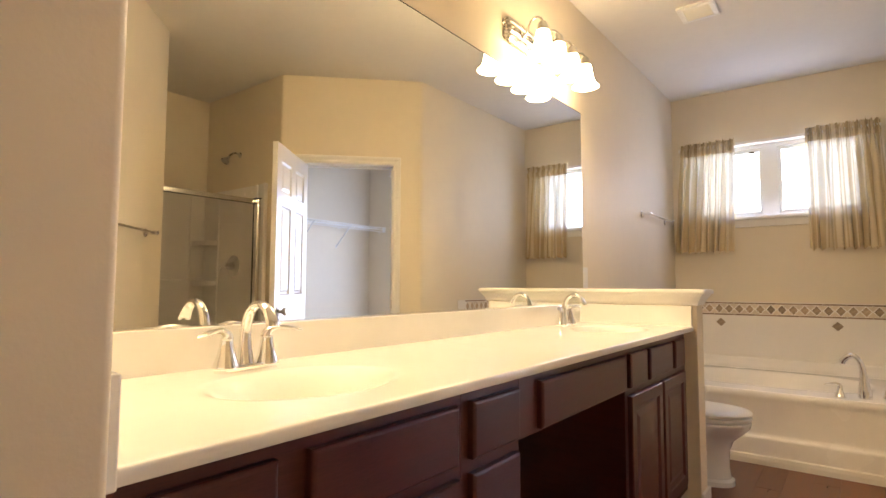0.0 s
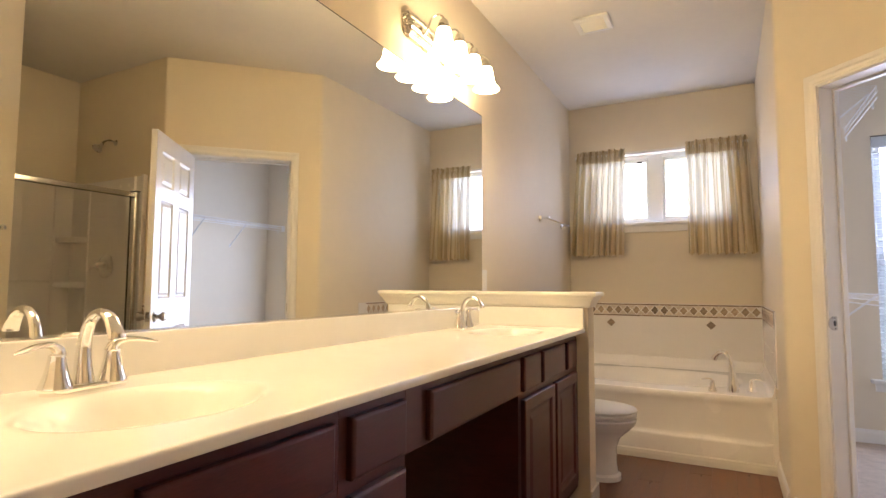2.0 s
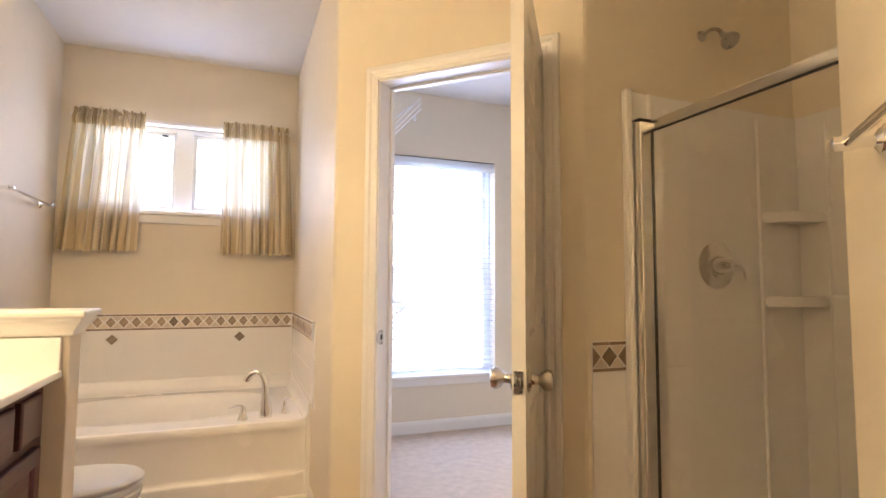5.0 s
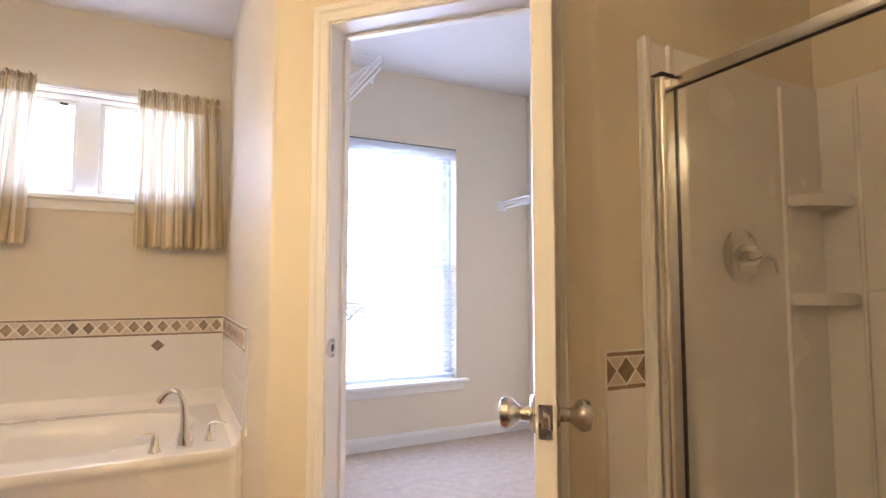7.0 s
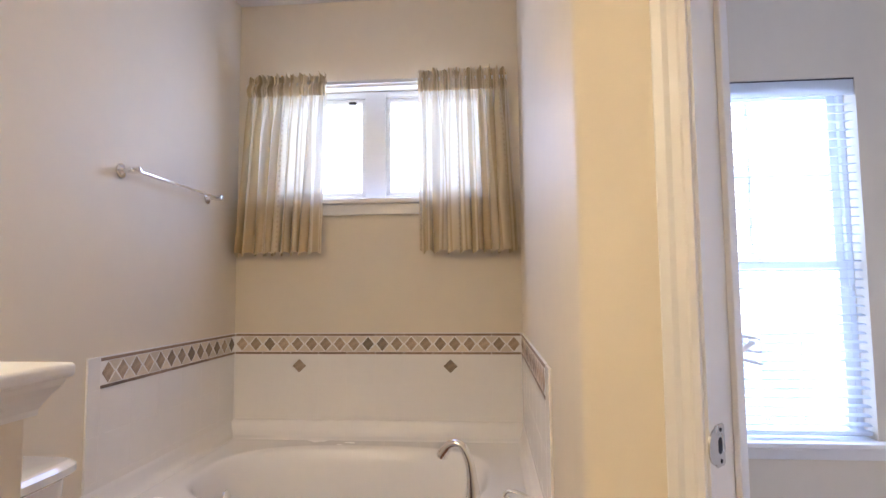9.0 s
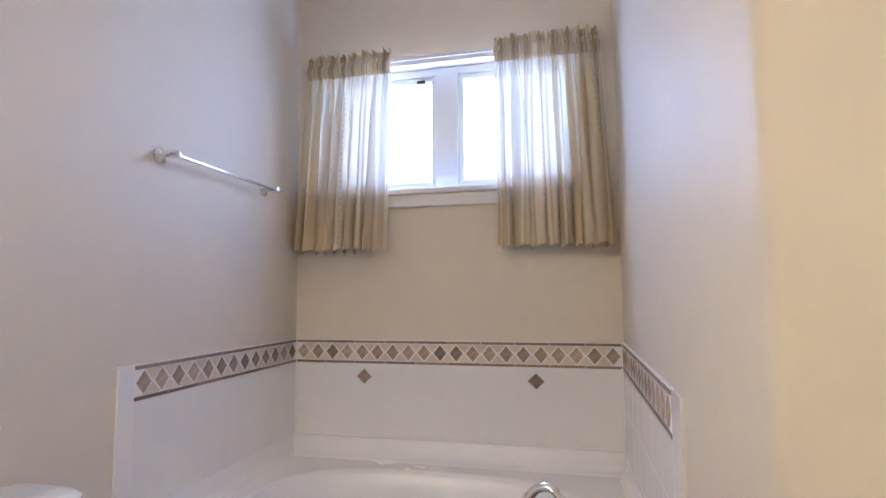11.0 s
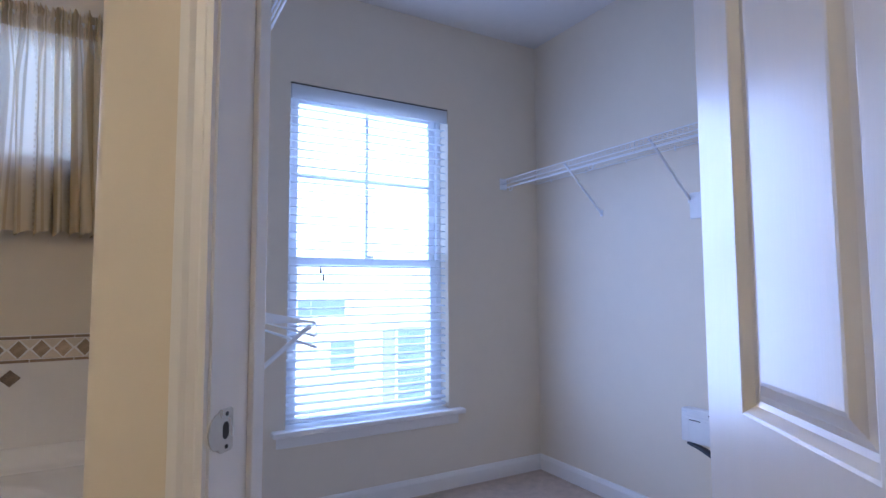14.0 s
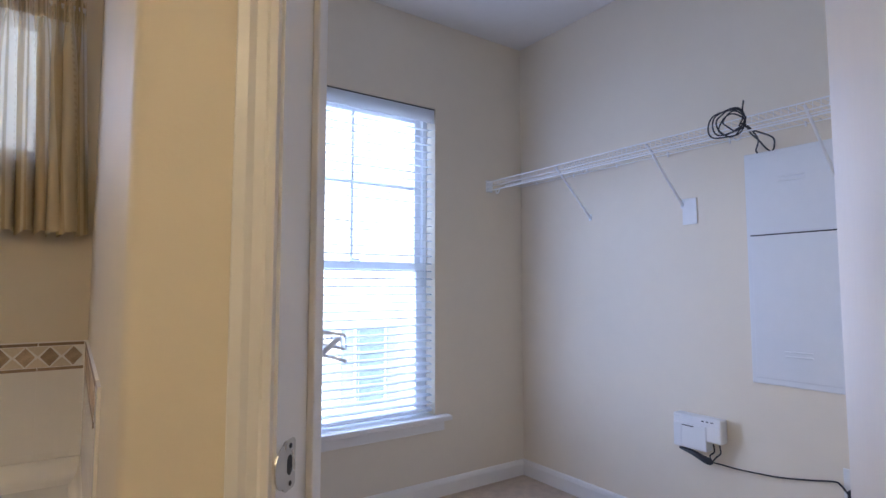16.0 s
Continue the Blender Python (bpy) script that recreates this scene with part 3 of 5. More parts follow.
# ---------------------------------------------------------------- outside
ground = structure("ground", box((-300, -300, -3.2), (300, 600, -3.0)), GRASS, "pale dry lawn outside the windows", "ground")
house = thing("neighbor_house", "white sided neighbouring house with shuttered windows", "house", pose(0, 17.0, 0))
bm = bmesh.new()
for k in range(64):
    z = -3.0 + k * 0.19
    own = bmesh.new()
    lo = [own.verts.new(c) for c in ((-6, -0.02, z), (17, -0.02, z), (17, 0.0, z + 0.19), (-6, 0.0, z + 0.19), (-6, 0.2, z), (17, 0.2, z), (17, 0.2, z + 0.19), (-6, 0.2, z + 0.19))]
    for f in ((0, 1, 2, 3), (4, 7, 6, 5), (0, 3, 7, 4), (1, 5, 6, 2), (3, 2, 6, 7), (0, 4, 5, 1)):
        own.faces.new([lo[q] for q in f])
    joined(bm, own)
part("wall", bm, SIDING, house)
part("roof", prism([(-0.5, 9.1), (6.0, 12.2), (12.5, 9.1)], -6.4, 17.4), SHINGLE, house, at=Matrix(((0, 0, 1, 0), (1, 0, 0, 0), (0, 1, 0, 0), (0, 0, 0, 1))))


def house_window(x, z0, z1, w, shutters):
    win = part("window", box((x - w / 2 - 0.06, -0.05, z0 - 0.06), (x + w / 2 + 0.06, -0.015, z1 + 0.06)), SIDING, house)
    for a, b in ((z0, (z0 + z1) / 2 - 0.02), ((z0 + z1) / 2 + 0.02, z1)):
        part("pane", box((x - w / 2, -0.06, a), (x + w / 2, -0.045, b)), FAR_GLASS, win)
    if shutters:
        for sgn in (-1, 1):
            part("shutter", box((x + sgn * (w / 2 + 0.27) - 0.18, -0.07, z0), (x + sgn * (w / 2 + 0.27) + 0.18, -0.02, z1)), SHUTTER, win)


house_window(8.6, -2.2, 0.0, 0.9, True)
house_window(6.5, -1.1, -0.3, 0.7, False)
house_window(5.9, 0.35, 0.85, 1.3, False)
house_window(2.2, -1.9, -0.2, 0.9, True)

# ---------------------------------------------------------------- curtains
rod = thing("curtain_rod", "white flat curtain rod across the tub window", "curtain rod", pose(0, 5.362, 2.262))
part("rod", box((0.07, -0.003, -0.010), (1.44, 0.003, 0.010), 0.002), TRIM, rod)
for x in (0.07, 1.437):
    part("bracket", box((x - 0.002, 0.0, -0.010), (x + 0.002, 0.066, 0.010)), TRIM, rod)


def curtain(label, top, bottom, seed, outer):
    rng = random.Random(seed)
    th = thing("curtain", label, "curtain", group="tub window curtains")
    folds = 8.6 + 1.4 * rng.random()
    shift, sway, tight = rng.uniform(0, 6.28), rng.uniform(0, 6.28), rng.uniform(0, 6.28)
    for name, z1, z0, rows in (("panel", 2.195, 1.372, 42), ("header", 2.306, 2.195, 26)):
        bm = bmesh.new()
        uvs = bm.loops.layers.uv.new("UVMap")
        cols, grid, coords = 260, [], {}
        for i in range(rows + 1):
            f = i / rows
            z = z1 + (z0 - z1) * f
            row = []
            for j in range(cols + 1):
                u = j / cols
                drop = (2.300 - z) / (2.300 - 1.372)
                x0, x1 = top[0] + (bottom[0] - top[0]) * drop, top[1] + (bottom[1] - top[1]) * drop
                wide = x1 - x0
                warp = u + 0.030 * math.sin(7.3 * u + sway) + 0.012 * math.sin(17 * u + tight + 1.5 * drop)
                calm = min(1.0, 0.22 + abs(u - (1 - outer)) * 3.2)
                ph = 6.283 * folds * warp + shift + 0.5 * math.sin(3.1 * drop + 5 * u)
                open_ = min(1.0, max(0.0, (drop - 0.115) * 5))
                over = (1.55 + 0.85 * math.sin(11 * u + tight)) * open_ * min(1.0, u * 14, (1 - u) * 14) * calm
                x = u * wide + wide * over * math.sin(ph) / (6.283 * folds)
                y = -calm * (0.010 + 0.021 * open_ + 0.006 * math.sin(9 * u + sway)) * math.cos(ph) + 0.003 * math.sin(2.7 * ph + 4 * drop)
                tuck = 1.0 - open_
                y = y * min(1.0, 0.25 + abs(u - outer) * 9) + 0.064 * max(0.0, 1 - abs(u - outer) / 0.045)
                y += 0.006 * tuck * math.sin(6.283 * 27 * u + 2 * math.sin(17 * u + seed))
                zz = z
                if name == "header":
                    up = max(0.0, (z - 2.266) / 0.040)
                    pocket = math.sin(math.pi * min(1.0, (z - 2.195) / 0.071))
                    crumple = math.sin(6.283 * 23 * u + 2.6 * math.sin(13 * u + seed) + 1.5 * up)
                    y += -0.014 * pocket + up * (0.013 * crumple + 0.011 * math.sin(6.283 * 41 * u + 2 * math.sin(21 * u + sway))) + (0.005 + 0.007 * pocket) * math.sin(6.283 * 24 * u + 3 * math.sin(9 * u + shift)) * (1 - 0.6 * up)
                    zz += up * (0.004 * math.sin(6.283 * 5 * u + seed) + 0.006 * math.sin(6.283 * 19 * u + 2 * seed + 2 * math.sin(11 * u)) + 0.004 * math.sin(6.283 * 37 * u + seed))
                    x += up * 0.003 * math.cos(6.283 * 15 * u + seed)
                else:
                    zz += drop ** 4 * 0.010 * math.sin(ph + 0.6)
                v = bm.verts.new((x0 + x, 5.350 + y, zz))
                coords[v] = (u, z)
                row.append(v)
            grid.append(row)
        for a, b in zip(grid, grid[1:]):
            for j in range(cols):
                fc = bm.faces.new((a[j], a[j + 1], b[j + 1], b[j]))
                for lp in fc.loops:
                    lp[uvs].uv = coords[lp.vert]
        part(name, bm, FABRIC_DOUBLE if name == "header" else FABRIC, th, "gathered rod pocket heading" if name == "header" else "", smooth=True)
    return th


curtain("striped cream and tan cafe curtain, gathered on a rod", (0.078, 0.508), (0.012, 0.482), 3, 0)
curtain("striped cream and tan cafe curtain, gathered and slightly parted", (0.985, 1.440), (0.990, 1.482), 8, 1)

# ---------------------------------------------------------------- tub
tub = thing("bathtub", "white acrylic drop-in garden tub with moulded skirt", "bathtub")
RIM = 0.445


def tub_shell():
    """Rim, deck and oval basin as one moulded sheet."""
    bm = bmesh.new()
    cx, cy, rx, ry = 0.735, 4.885, 0.600, 0.372
    rings = []
    seg = 72

    def rounded(k, grow, power):
        a = 2 * math.pi * k / seg
        c, s = math.cos(a), math.sin(a)
        return (cx + (rx + grow) * math.copysign(abs(c) ** power, c), cy + (ry + grow) * math.copysign(abs(s) ** power, s))

    for grow, z, power in ((0.0, RIM + 0.004, 0.72), (-0.012, RIM + 0.001, 0.72), (-0.024, RIM - 0.012, 0.72), (-0.04, RIM - 0.06, 0.72), (-0.075, RIM - 0.2, 0.74), (-0.11, RIM - 0.31, 0.78), (-0.17, RIM - 0.37, 0.85), (-0.28, RIM - 0.385, 0.95)):
        rings.append([bm.verts.new((*rounded(k, grow, power), z)) for k in range(seg)])
    outer = []
    for k in range(seg):
        a = 2 * math.pi * k / seg
        c, s = math.cos(a), math.sin(a)
        t = min(((1.4975 - cx) if c > 0 else (cx - 0.002)) / max(abs(c), 1e-6), ((5.418 - cy) if s > 0 else (cy - 4.352)) / max(abs(s), 1e-6))
        outer.append(bm.verts.new((cx + t * c, cy + t * s, RIM)))
    mid = [bm.verts.new((*rounded(k, 0.025, 0.72), RIM)) for k in range(seg)]
    for a, b in zip([outer, mid] + rings, [mid] + rings):
        for k in range(seg):
            bm.faces.new((a[k], a[(k + 1) % seg], b[(k + 1) % seg], b[k]))
    bm.faces.new(rings[-1])
    return bm


part("basin", tub_shell(), ACRYLIC, tub, smooth=True)
skirt = [(4.352, RIM), (4.343, RIM - 0.003), (4.338, RIM - 0.012), (4.339, RIM - 0.04), (4.343, RIM - 0.050), (4.351, RIM - 0.075), (4.356, 0.190), (4.352, 0.173), (4.343, 0.166), (4.338, 0.161), (4.336, 0.152), (4.338, 0.06), (4.338, 0.0), (4.346, 0.0)]
bm = bmesh.new()
cols = []
for x in [0.0 + 1.4975 * k / 40 for k in range(41)]:
    ease = max(0.0, (x - 1.38) / 0.108) ** 2
    cols.append([bm.verts.new((x, y + (0.012 * ease if y < 4.35 else -0.012 * ease) , z + (0.02 * ease if 0.14 < z < 0.21 else 0))) for y, z in skirt])
for a, b in zip(cols, cols[1:]):
    for k in range(len(skirt) - 1):
        bm.faces.new((a[k], b[k], b[k + 1], a[k + 1]))
part("skirt", bm, ACRYLIC, tub, smooth=True)
prof = [(0, RIM - 0.002), (0.075, RIM - 0.002), (0.070, RIM + 0.003), (0.048, RIM + 0.008), (0.030, RIM + 0.018), (0.018, RIM + 0.036), (0.012, RIM + 0.062), (0.008, RIM + 0.078), (0.003, RIM + 0.082), (0, RIM + 0.082)]
part("back_ledge", strip_profile(prof, 1.486), ACRYLIC, tub, smooth=True, at=pose(1.487, 5.4195, 0, 0, 0, 180))
part("side_ledge", strip_profile([(o * 0.5, u) for o, u in prof], 1.03), ACRYLIC, tub, smooth=True, at=pose(0.0045, 5.39, 0, 0, 0, 270))
part("side_ledge", strip_profile([(o * 0.5, u) for o, u in prof], 1.05), ACRYLIC, tub, smooth=True, at=pose(1.4925, 4.343, 0, 0, 0, 90))
part("overflow", lathe([(0, 0.006), (0.03, 0.005), (0.034, 0)], 24, m=pose(0.235, 4.9, 0.33, 0, 75, 0)), CHROME, tub, "round chrome overflow plate", smooth=True)
part("caulk_bead", box((1.472, 4.334, 0.0), (1.4985, 4.44, RIM + 0.002), 0.003), ACRYLIC, tub)
shoe = strip_profile([(0, 0), (0.016, 0), (0.015, 0.03), (0.011, 0.05), (0.004, 0.056), (0, 0.056)], 1.49)
tagged(part("tub_base_trim", shoe, TRIM, at=pose(1.495, 4.338, 0, 0, 0, 180)), "white painted base trim along the tub skirt", "baseboard", kind="structure")


def lever_handle(parent, m, size=1.0, turn=0.0):
    body = lathe([(0.0, 0.0), (0.029, 0.0), (0.030, 0.004), (0.0275, 0.011), (0.021, 0.030), (0.0165, 0.050), (0.0145, 0.064), (0.0150, 0.068), (0.0, 0.071)], 28)
    handle = part("handle", body, CHROME, parent, smooth=True, at=m @ Matrix.Scale(size, 4))
    pts = curve_points([(-0.004, 0, 0.064), (0.001, 0, 0.078), (0.018, 0, 0.087), (0.046, 0, 0.087), (0.074, 0, 0.081), (0.088, 0, 0.078)], 22)
    part("lever", ribbon(pts, [0.0135, 0.0125, 0.0100, 0.0098, 0.0110, 0.0085, 0.0015], [0.0130, 0.0110, 0.0075, 0.0055, 0.0045, 0.0035, 0.0012], (0, 1, 0)), CHROME, handle, smooth=True, at=pose(0, 0, 0, 0, 0, turn))
    return handle


tub_faucet = thing("tub_faucet", "chrome roman tub filler with two lever handles", "faucet", pose(1.270, 4.447, RIM - 0.001))
part("spout_base", lathe([(0, 0), (0.034, 0), (0.035, 0.004), (0.033, 0.012), (0, 0.014)], 28), CHROME, tub_faucet, smooth=True)
pts = curve_points([(0, 0, 0.006), (0, 0, 0.060), (-0.003, 0.001, 0.130), (-0.012, 0.005, 0.195), (-0.038, 0.015, 0.240), (-0.070, 0.028, 0.238), (-0.094, 0.037, 0.212), (-0.102, 0.041, 0.196)], 36)
part("spout", ribbon(pts, [0.035, 0.034, 0.025, 0.0175, 0.0150, 0.0145, 0.0150, 0.0165, 0.0190, 0.0210, 0.0205], [0.035, 0.034, 0.025, 0.0175, 0.0150, 0.0140, 0.0140, 0.0150, 0.0170, 0.0185, 0.0180], (0.37, 0.93, 0)), CHROME, tub_faucet, smooth=True)
lever_handle(tub_faucet, pose(-0.116, -0.030, 0), size=0.92, turn=200)
lever_handle(tub_faucet, pose(0.106, 0.072, 0), size=0.92, turn=-18)

# ---------------------------------------------------------------- tile round the tub
tiles = thing("tub_tile_surround", "white glazed tile with a brown diamond border", "tile", kind="structure")
beside = thing("shower_tile_strip", "narrow white tile wainscot with a brown diamond border", "tile", kind="structure")
LOW, B0, B1 = RIM + 0.075, 0.857, 0.962


def tile_mesh(w, h, d=0.007, mat=None, name="tile"):
    bm = bmesh.new()
    b = 0.0005
    back, mid, front = [], [], []
    for x, z in ((0, 0), (w, 0), (w, h), (0, h)):
        back.append(bm.verts.new((x, 0, z)))
        mid.append(bm.verts.new((x, -d + b, z)))
        front.append(bm.verts.new((min(max(x, b), w - b), -d, min(max(z, b), h - b))))
    for a, c in ((back, mid), (mid, front)):
        for k in range(4):
            bm.faces.new((a[k], a[(k + 1) % 4], c[(k + 1) % 4], c[k]))
    bm.faces.new(front)
    return finish(name, bm, mat or TILE)


def poly_mesh(points, d, mat, name):
    bm = bmesh.new()
    n = len(points)
    cx, cz = sum(p[0] for p in points) / n, sum(p[1] for p in points) / n
    back = [bm.verts.new((x, 0, z)) for x, z in points]
    mid = [bm.verts.new((x, -d + 0.0012, z)) for x, z in points]
    front = [bm.verts.new((cx + (x - cx) * 0.94, -d, cz + (z - cz) * 0.94)) for x, z in points]
    for a, c in ((back, mid), (mid, front)):
        for k in range(n):
            bm.faces.new((a[k], a[(k + 1) % n], c[(k + 1) % n], c[k]))
    bm.faces.new(front)
    return finish(name, bm, mat)


MESHES = {}


def shared(key, make):
    if key not in MESHES:
        MESHES[key] = make()
    return MESHES[key]


def tile_run(parent, m, start, length, z_low, pitch, edge=0.0):
    """Tiles on a wall: local x along it, local -y out of it."""
    part("grout_bed", box((start, -0.0066, z_low), (start + length, 0, B1 + 0.004)), GROUT, parent, at=m)
    n = max(1, round((length - edge) / 0.152))
    w = (length - edge) / n
    z = B0 - 0.0015
    while z > z_low + 0.01:
        h = min(0.152, z - z_low)
        for k in range(n):
            mesh = shared(("tile", round(w, 4), round(h, 4)), lambda: tile_mesh(w - 0.0012, h - 0.0012))
            piece("tile", mesh, parent, m @ pose(start + edge + k * w + 0.001, 0, z - h + 0.001))
        if edge:
            mesh = shared(("edge", round(edge, 4), round(h, 4)), lambda: tile_mesh(edge - 0.002, h - 0.002))
            piece("edge_tile", mesh, parent, m @ pose(start + 0.001, 0, z - h + 0.001))
        z -= h
    if edge:
        mesh = shared(("edge", round(edge, 4), "band"), lambda: tile_mesh(edge - 0.002, B1 - B0 + 0.004))
        piece("edge_tile", mesh, parent, m @ pose(start + 0.001, 0, B0 - 0.0005))
    border(parent, m, start + edge, length - edge, pitch)


def border(parent, m, start, length, pitch):
    n = round(length / pitch) if pitch else 0
    p = length / max(n, 1)
    h = B1 - B0
    band = 0.0125
    inner = (h - 2 * band) / 2 - 0.0015
    mid = (B0 + B1) / 2
    dia = shared(("diamond", round(p, 4)), lambda: poly_mesh([(-p * 0.40, 0), (0, -inner * 0.93), (p * 0.40, 0), (0, inner * 0.93)], 0.0085, STONE, "diamond"))
    tri = shared(("triangle", round(p, 4)), lambda: poly_mesh([(-p * 0.46, inner), (0, inner * 0.09), (p * 0.46, inner)], 0.008, STONE_PALE, "triangle"))
    for k in range(n):
        x = start + (k + 0.5) * p
        piece("diamond", dia, parent, m @ pose(x, 0, mid))
        if k < n - 1:
            piece("triangle", tri, parent, m @ pose(x + p / 2, 0, mid))
            piece("triangle", tri, parent, m @ pose(x + p / 2, 0, mid, 0, 180, 0))
    bars = max(1, round(length / 0.15)) if pitch else 2
    w = length / bars
    bar = shared(("bar", round(w, 4)), lambda: tile_mesh(w - 0.003, band - 0.0015, 0.0085, STONE_DARK, "border_bar"))
    for k in range(bars):
        for z in (B0 + 0.0005, B1 - band + 0.001):
            piece("border_bar", bar, parent, m @ pose(start + k * w + 0.0015, 0, z))


tile_run(tiles, pose(0, 5.428, 0), 0.008, 1.482, LOW, 0.0742)
tile_run(tiles, pose(0, 0, 0, 0, 0, 90), 4.383, 1.037, LOW, 0.0742, 0.058)
tile_run(tiles, pose(1.498, 0, 0, 0, 0, -90), -5.42, 1.10, LOW, 0.0742)
edge = tile_mesh(0.10, B1 - LOW)
piece("edge_tile", edge, tiles, pose(1.498, 0, 0, 0, 0, -90) @ pose(-4.318, 0, LOW + 0.002))
for x in (0.0045, 1.4865):
    part("caulk_bead", box((x, 5.4165, LOW), (x + 0.007, 5.4235, B1 + 0.003), 0.002), ACRYLIC, tiles)
accent = poly_mesh([(-0.036, 0), (0, -0.034), (0.036, 0), (0, 0.034)], 0.0088, STONE, "diamond")
for x in (0.352, 1.134):
    piece("diamond", accent, tiles, pose(x, 5.428, 0.798))
tile_run(beside, pose(0, 2.948, 0), 2.286, 0.146, 0.02, 0.0)
half = (B1 - B0 - 0.025) / 2 - 0.0015
centre = (B0 + B1) / 2
dia = poly_mesh([(-0.0335, 0), (0, -half * 0.95), (0.0335, 0), (0, half * 0.95)], 0.0085, STONE, "diamond")
side = poly_mesh([(-0.034, half * 0.95), (-0.034, -half * 0.95), (0.0, 0)], 0.0085, STONE, "half_diamond")
tri = poly_mesh([(-0.0315, half), (0, half * 0.09), (0.0315, half)], 0.008, STONE_PALE, "triangle")
piece("diamond", dia, beside, pose(2.359, 2.948, centre))
for x, turn in ((2.359 - 0.038, 0), (2.359 + 0.038, 180)):
    piece("half_diamond", side, beside, pose(x, 2.948, centre, 0, turn, 0))
    piece("triangle", tri, beside, pose(x + (0.002 if turn == 0 else -0.002), 2.948, centre))
    piece("triangle", tri, beside, pose(x + (0.002 if turn == 0 else -0.002), 2.948, centre, 0, 180, 0))

# ---------------------------------------------------------------- vanity
VY0, VY1, TOPZ, FRONT = 0.702, 3.338, 0.893, 0.606
SINKS = ((0.330, 1.195), (0.330, 2.935))


def counter_top():
    bm = bmesh.new()
    nx, ny = 56, 230
    x0, x1 = 0.0, FRONT - 0.008

    def height(x, y):
        z = TOPZ
        for cx, cy in SINKS:
            r = math.sqrt(((x - cx) / 0.165) ** 2 + ((y - cy) / 0.215) ** 2)
            t = min(max((1.03 - r) / 0.62, 0.0), 1.0)
            z -= 0.115 * t * t * (3 - 2 * t) + 0.010 * max(0.0, 1 - (r / 0.55) ** 2)
        return z

    grid = [[bm.verts.new((x0 + (x1 - x0) * i / nx, VY0 + (VY1 - VY0) * j / ny, height(x0 + (x1 - x0) * i / nx, VY0 + (VY1 - VY0) * j / ny))) for j in range(ny + 1)] for i in range(nx + 1)]
    for i in range(nx):
        for j in range(ny):
            bm.faces.new((grid[i][j], grid[i + 1][j], grid[i + 1][j + 1], grid[i][j + 1]))
    prev = grid[nx]
    for x, z in ((FRONT - 0.0030, TOPZ - 0.0006), (FRONT - 0.0008, TOPZ - 0.0025), (FRONT, TOPZ - 0.0060), (FRONT, TOPZ - 0.0200), (FRONT - 0.0015, TOPZ - 0.0220), (0.56, TOPZ - 0.0220)):
        row = [bm.verts.new((x, VY0 + (VY1 - VY0) * j / ny, z)) for j in range(ny + 1)]
        for j in range(ny):
            bm.faces.new((prev[j], row[j], row[j + 1], prev[j + 1]))
        prev = row
    return bm


top = thing("vanity_counter", "glossy cream cultured marble vanity top with two moulded basins", "countertop")
part("slab", counter_top(), MARBLE, top, smooth=True)
part("backsplash", box((0.0, VY0 + 0.0, TOPZ - 0.002), (0.020, VY1, 0.992), 0.003), MARBLE, top)
part("side_splash", box((0.021, VY0 - 0.001, TOPZ - 0.026), (FRONT + 0.002, VY0 + 0.018, 0.995), 0.003), MARBLE, top)
part("side_splash", box((0.021, VY1 - 0.018, TOPZ - 0.002), (FRONT - 0.004, VY1 + 0.001, 0.995), 0.003), MARBLE, top)
for cx, cy in SINKS:
    part("drain", lathe([(0, 0.004), (0.016, 0.005), (0.021, 0.003), (0.022, 0)], 20, m=pose(cx, cy, TOPZ - 0.126)), CHROME, top, "chrome pop-up drain", smooth=True)


def raised_front(w, h, rails, name, parent, m, label=""):
    """A door with a recessed panel in a frame, or a slab drawer front with a moulded edge; local x wide, z high, +y out."""
    bm = bmesh.new()
    if rails:
        steps = ((0, 0), (0, 0.015), (0.003, 0.019), (rails - 0.010, 0.019), (rails - 0.004, 0.015), (rails, 0.010), (rails + 0.012, 0.009), (rails + 0.034, 0.015), (rails + 0.037, 0.0155))
    else:
        steps = ((0, 0), (0, 0.0135), (0.002, 0.0165), (0.005, 0.0182), (0.008, 0.019))
    rings = []
    for inset, out in steps:
        rings.append([bm.verts.new((x, out, z)) for x, z in ((inset, inset), (w - inset, inset), (w - inset, h - inset), (inset, h - inset))])
    for a, b in zip(rings, rings[1:]):
        for k in range(4):
            bm.faces.new((a[k], a[(k + 1) % 4], b[(k + 1) % 4], b[k]))
    bm.faces.new(rings[-1])
    bm.faces.new(rings[0][::-1])
    return part(name, bm, CHERRY, parent, label, at=m)


FACE = 0.560
OUT = Matrix(((0, 1, 0, 0), (1, 0, 0, 0), (0, 0, 1, 0), (0, 0, 0, 1)))


def front_at(y, z):
    """Places a front on the cabinet face: local x runs along y, local y comes out along x."""
    m = OUT.copy()
    m.translation = (FACE, y, z)
    return m


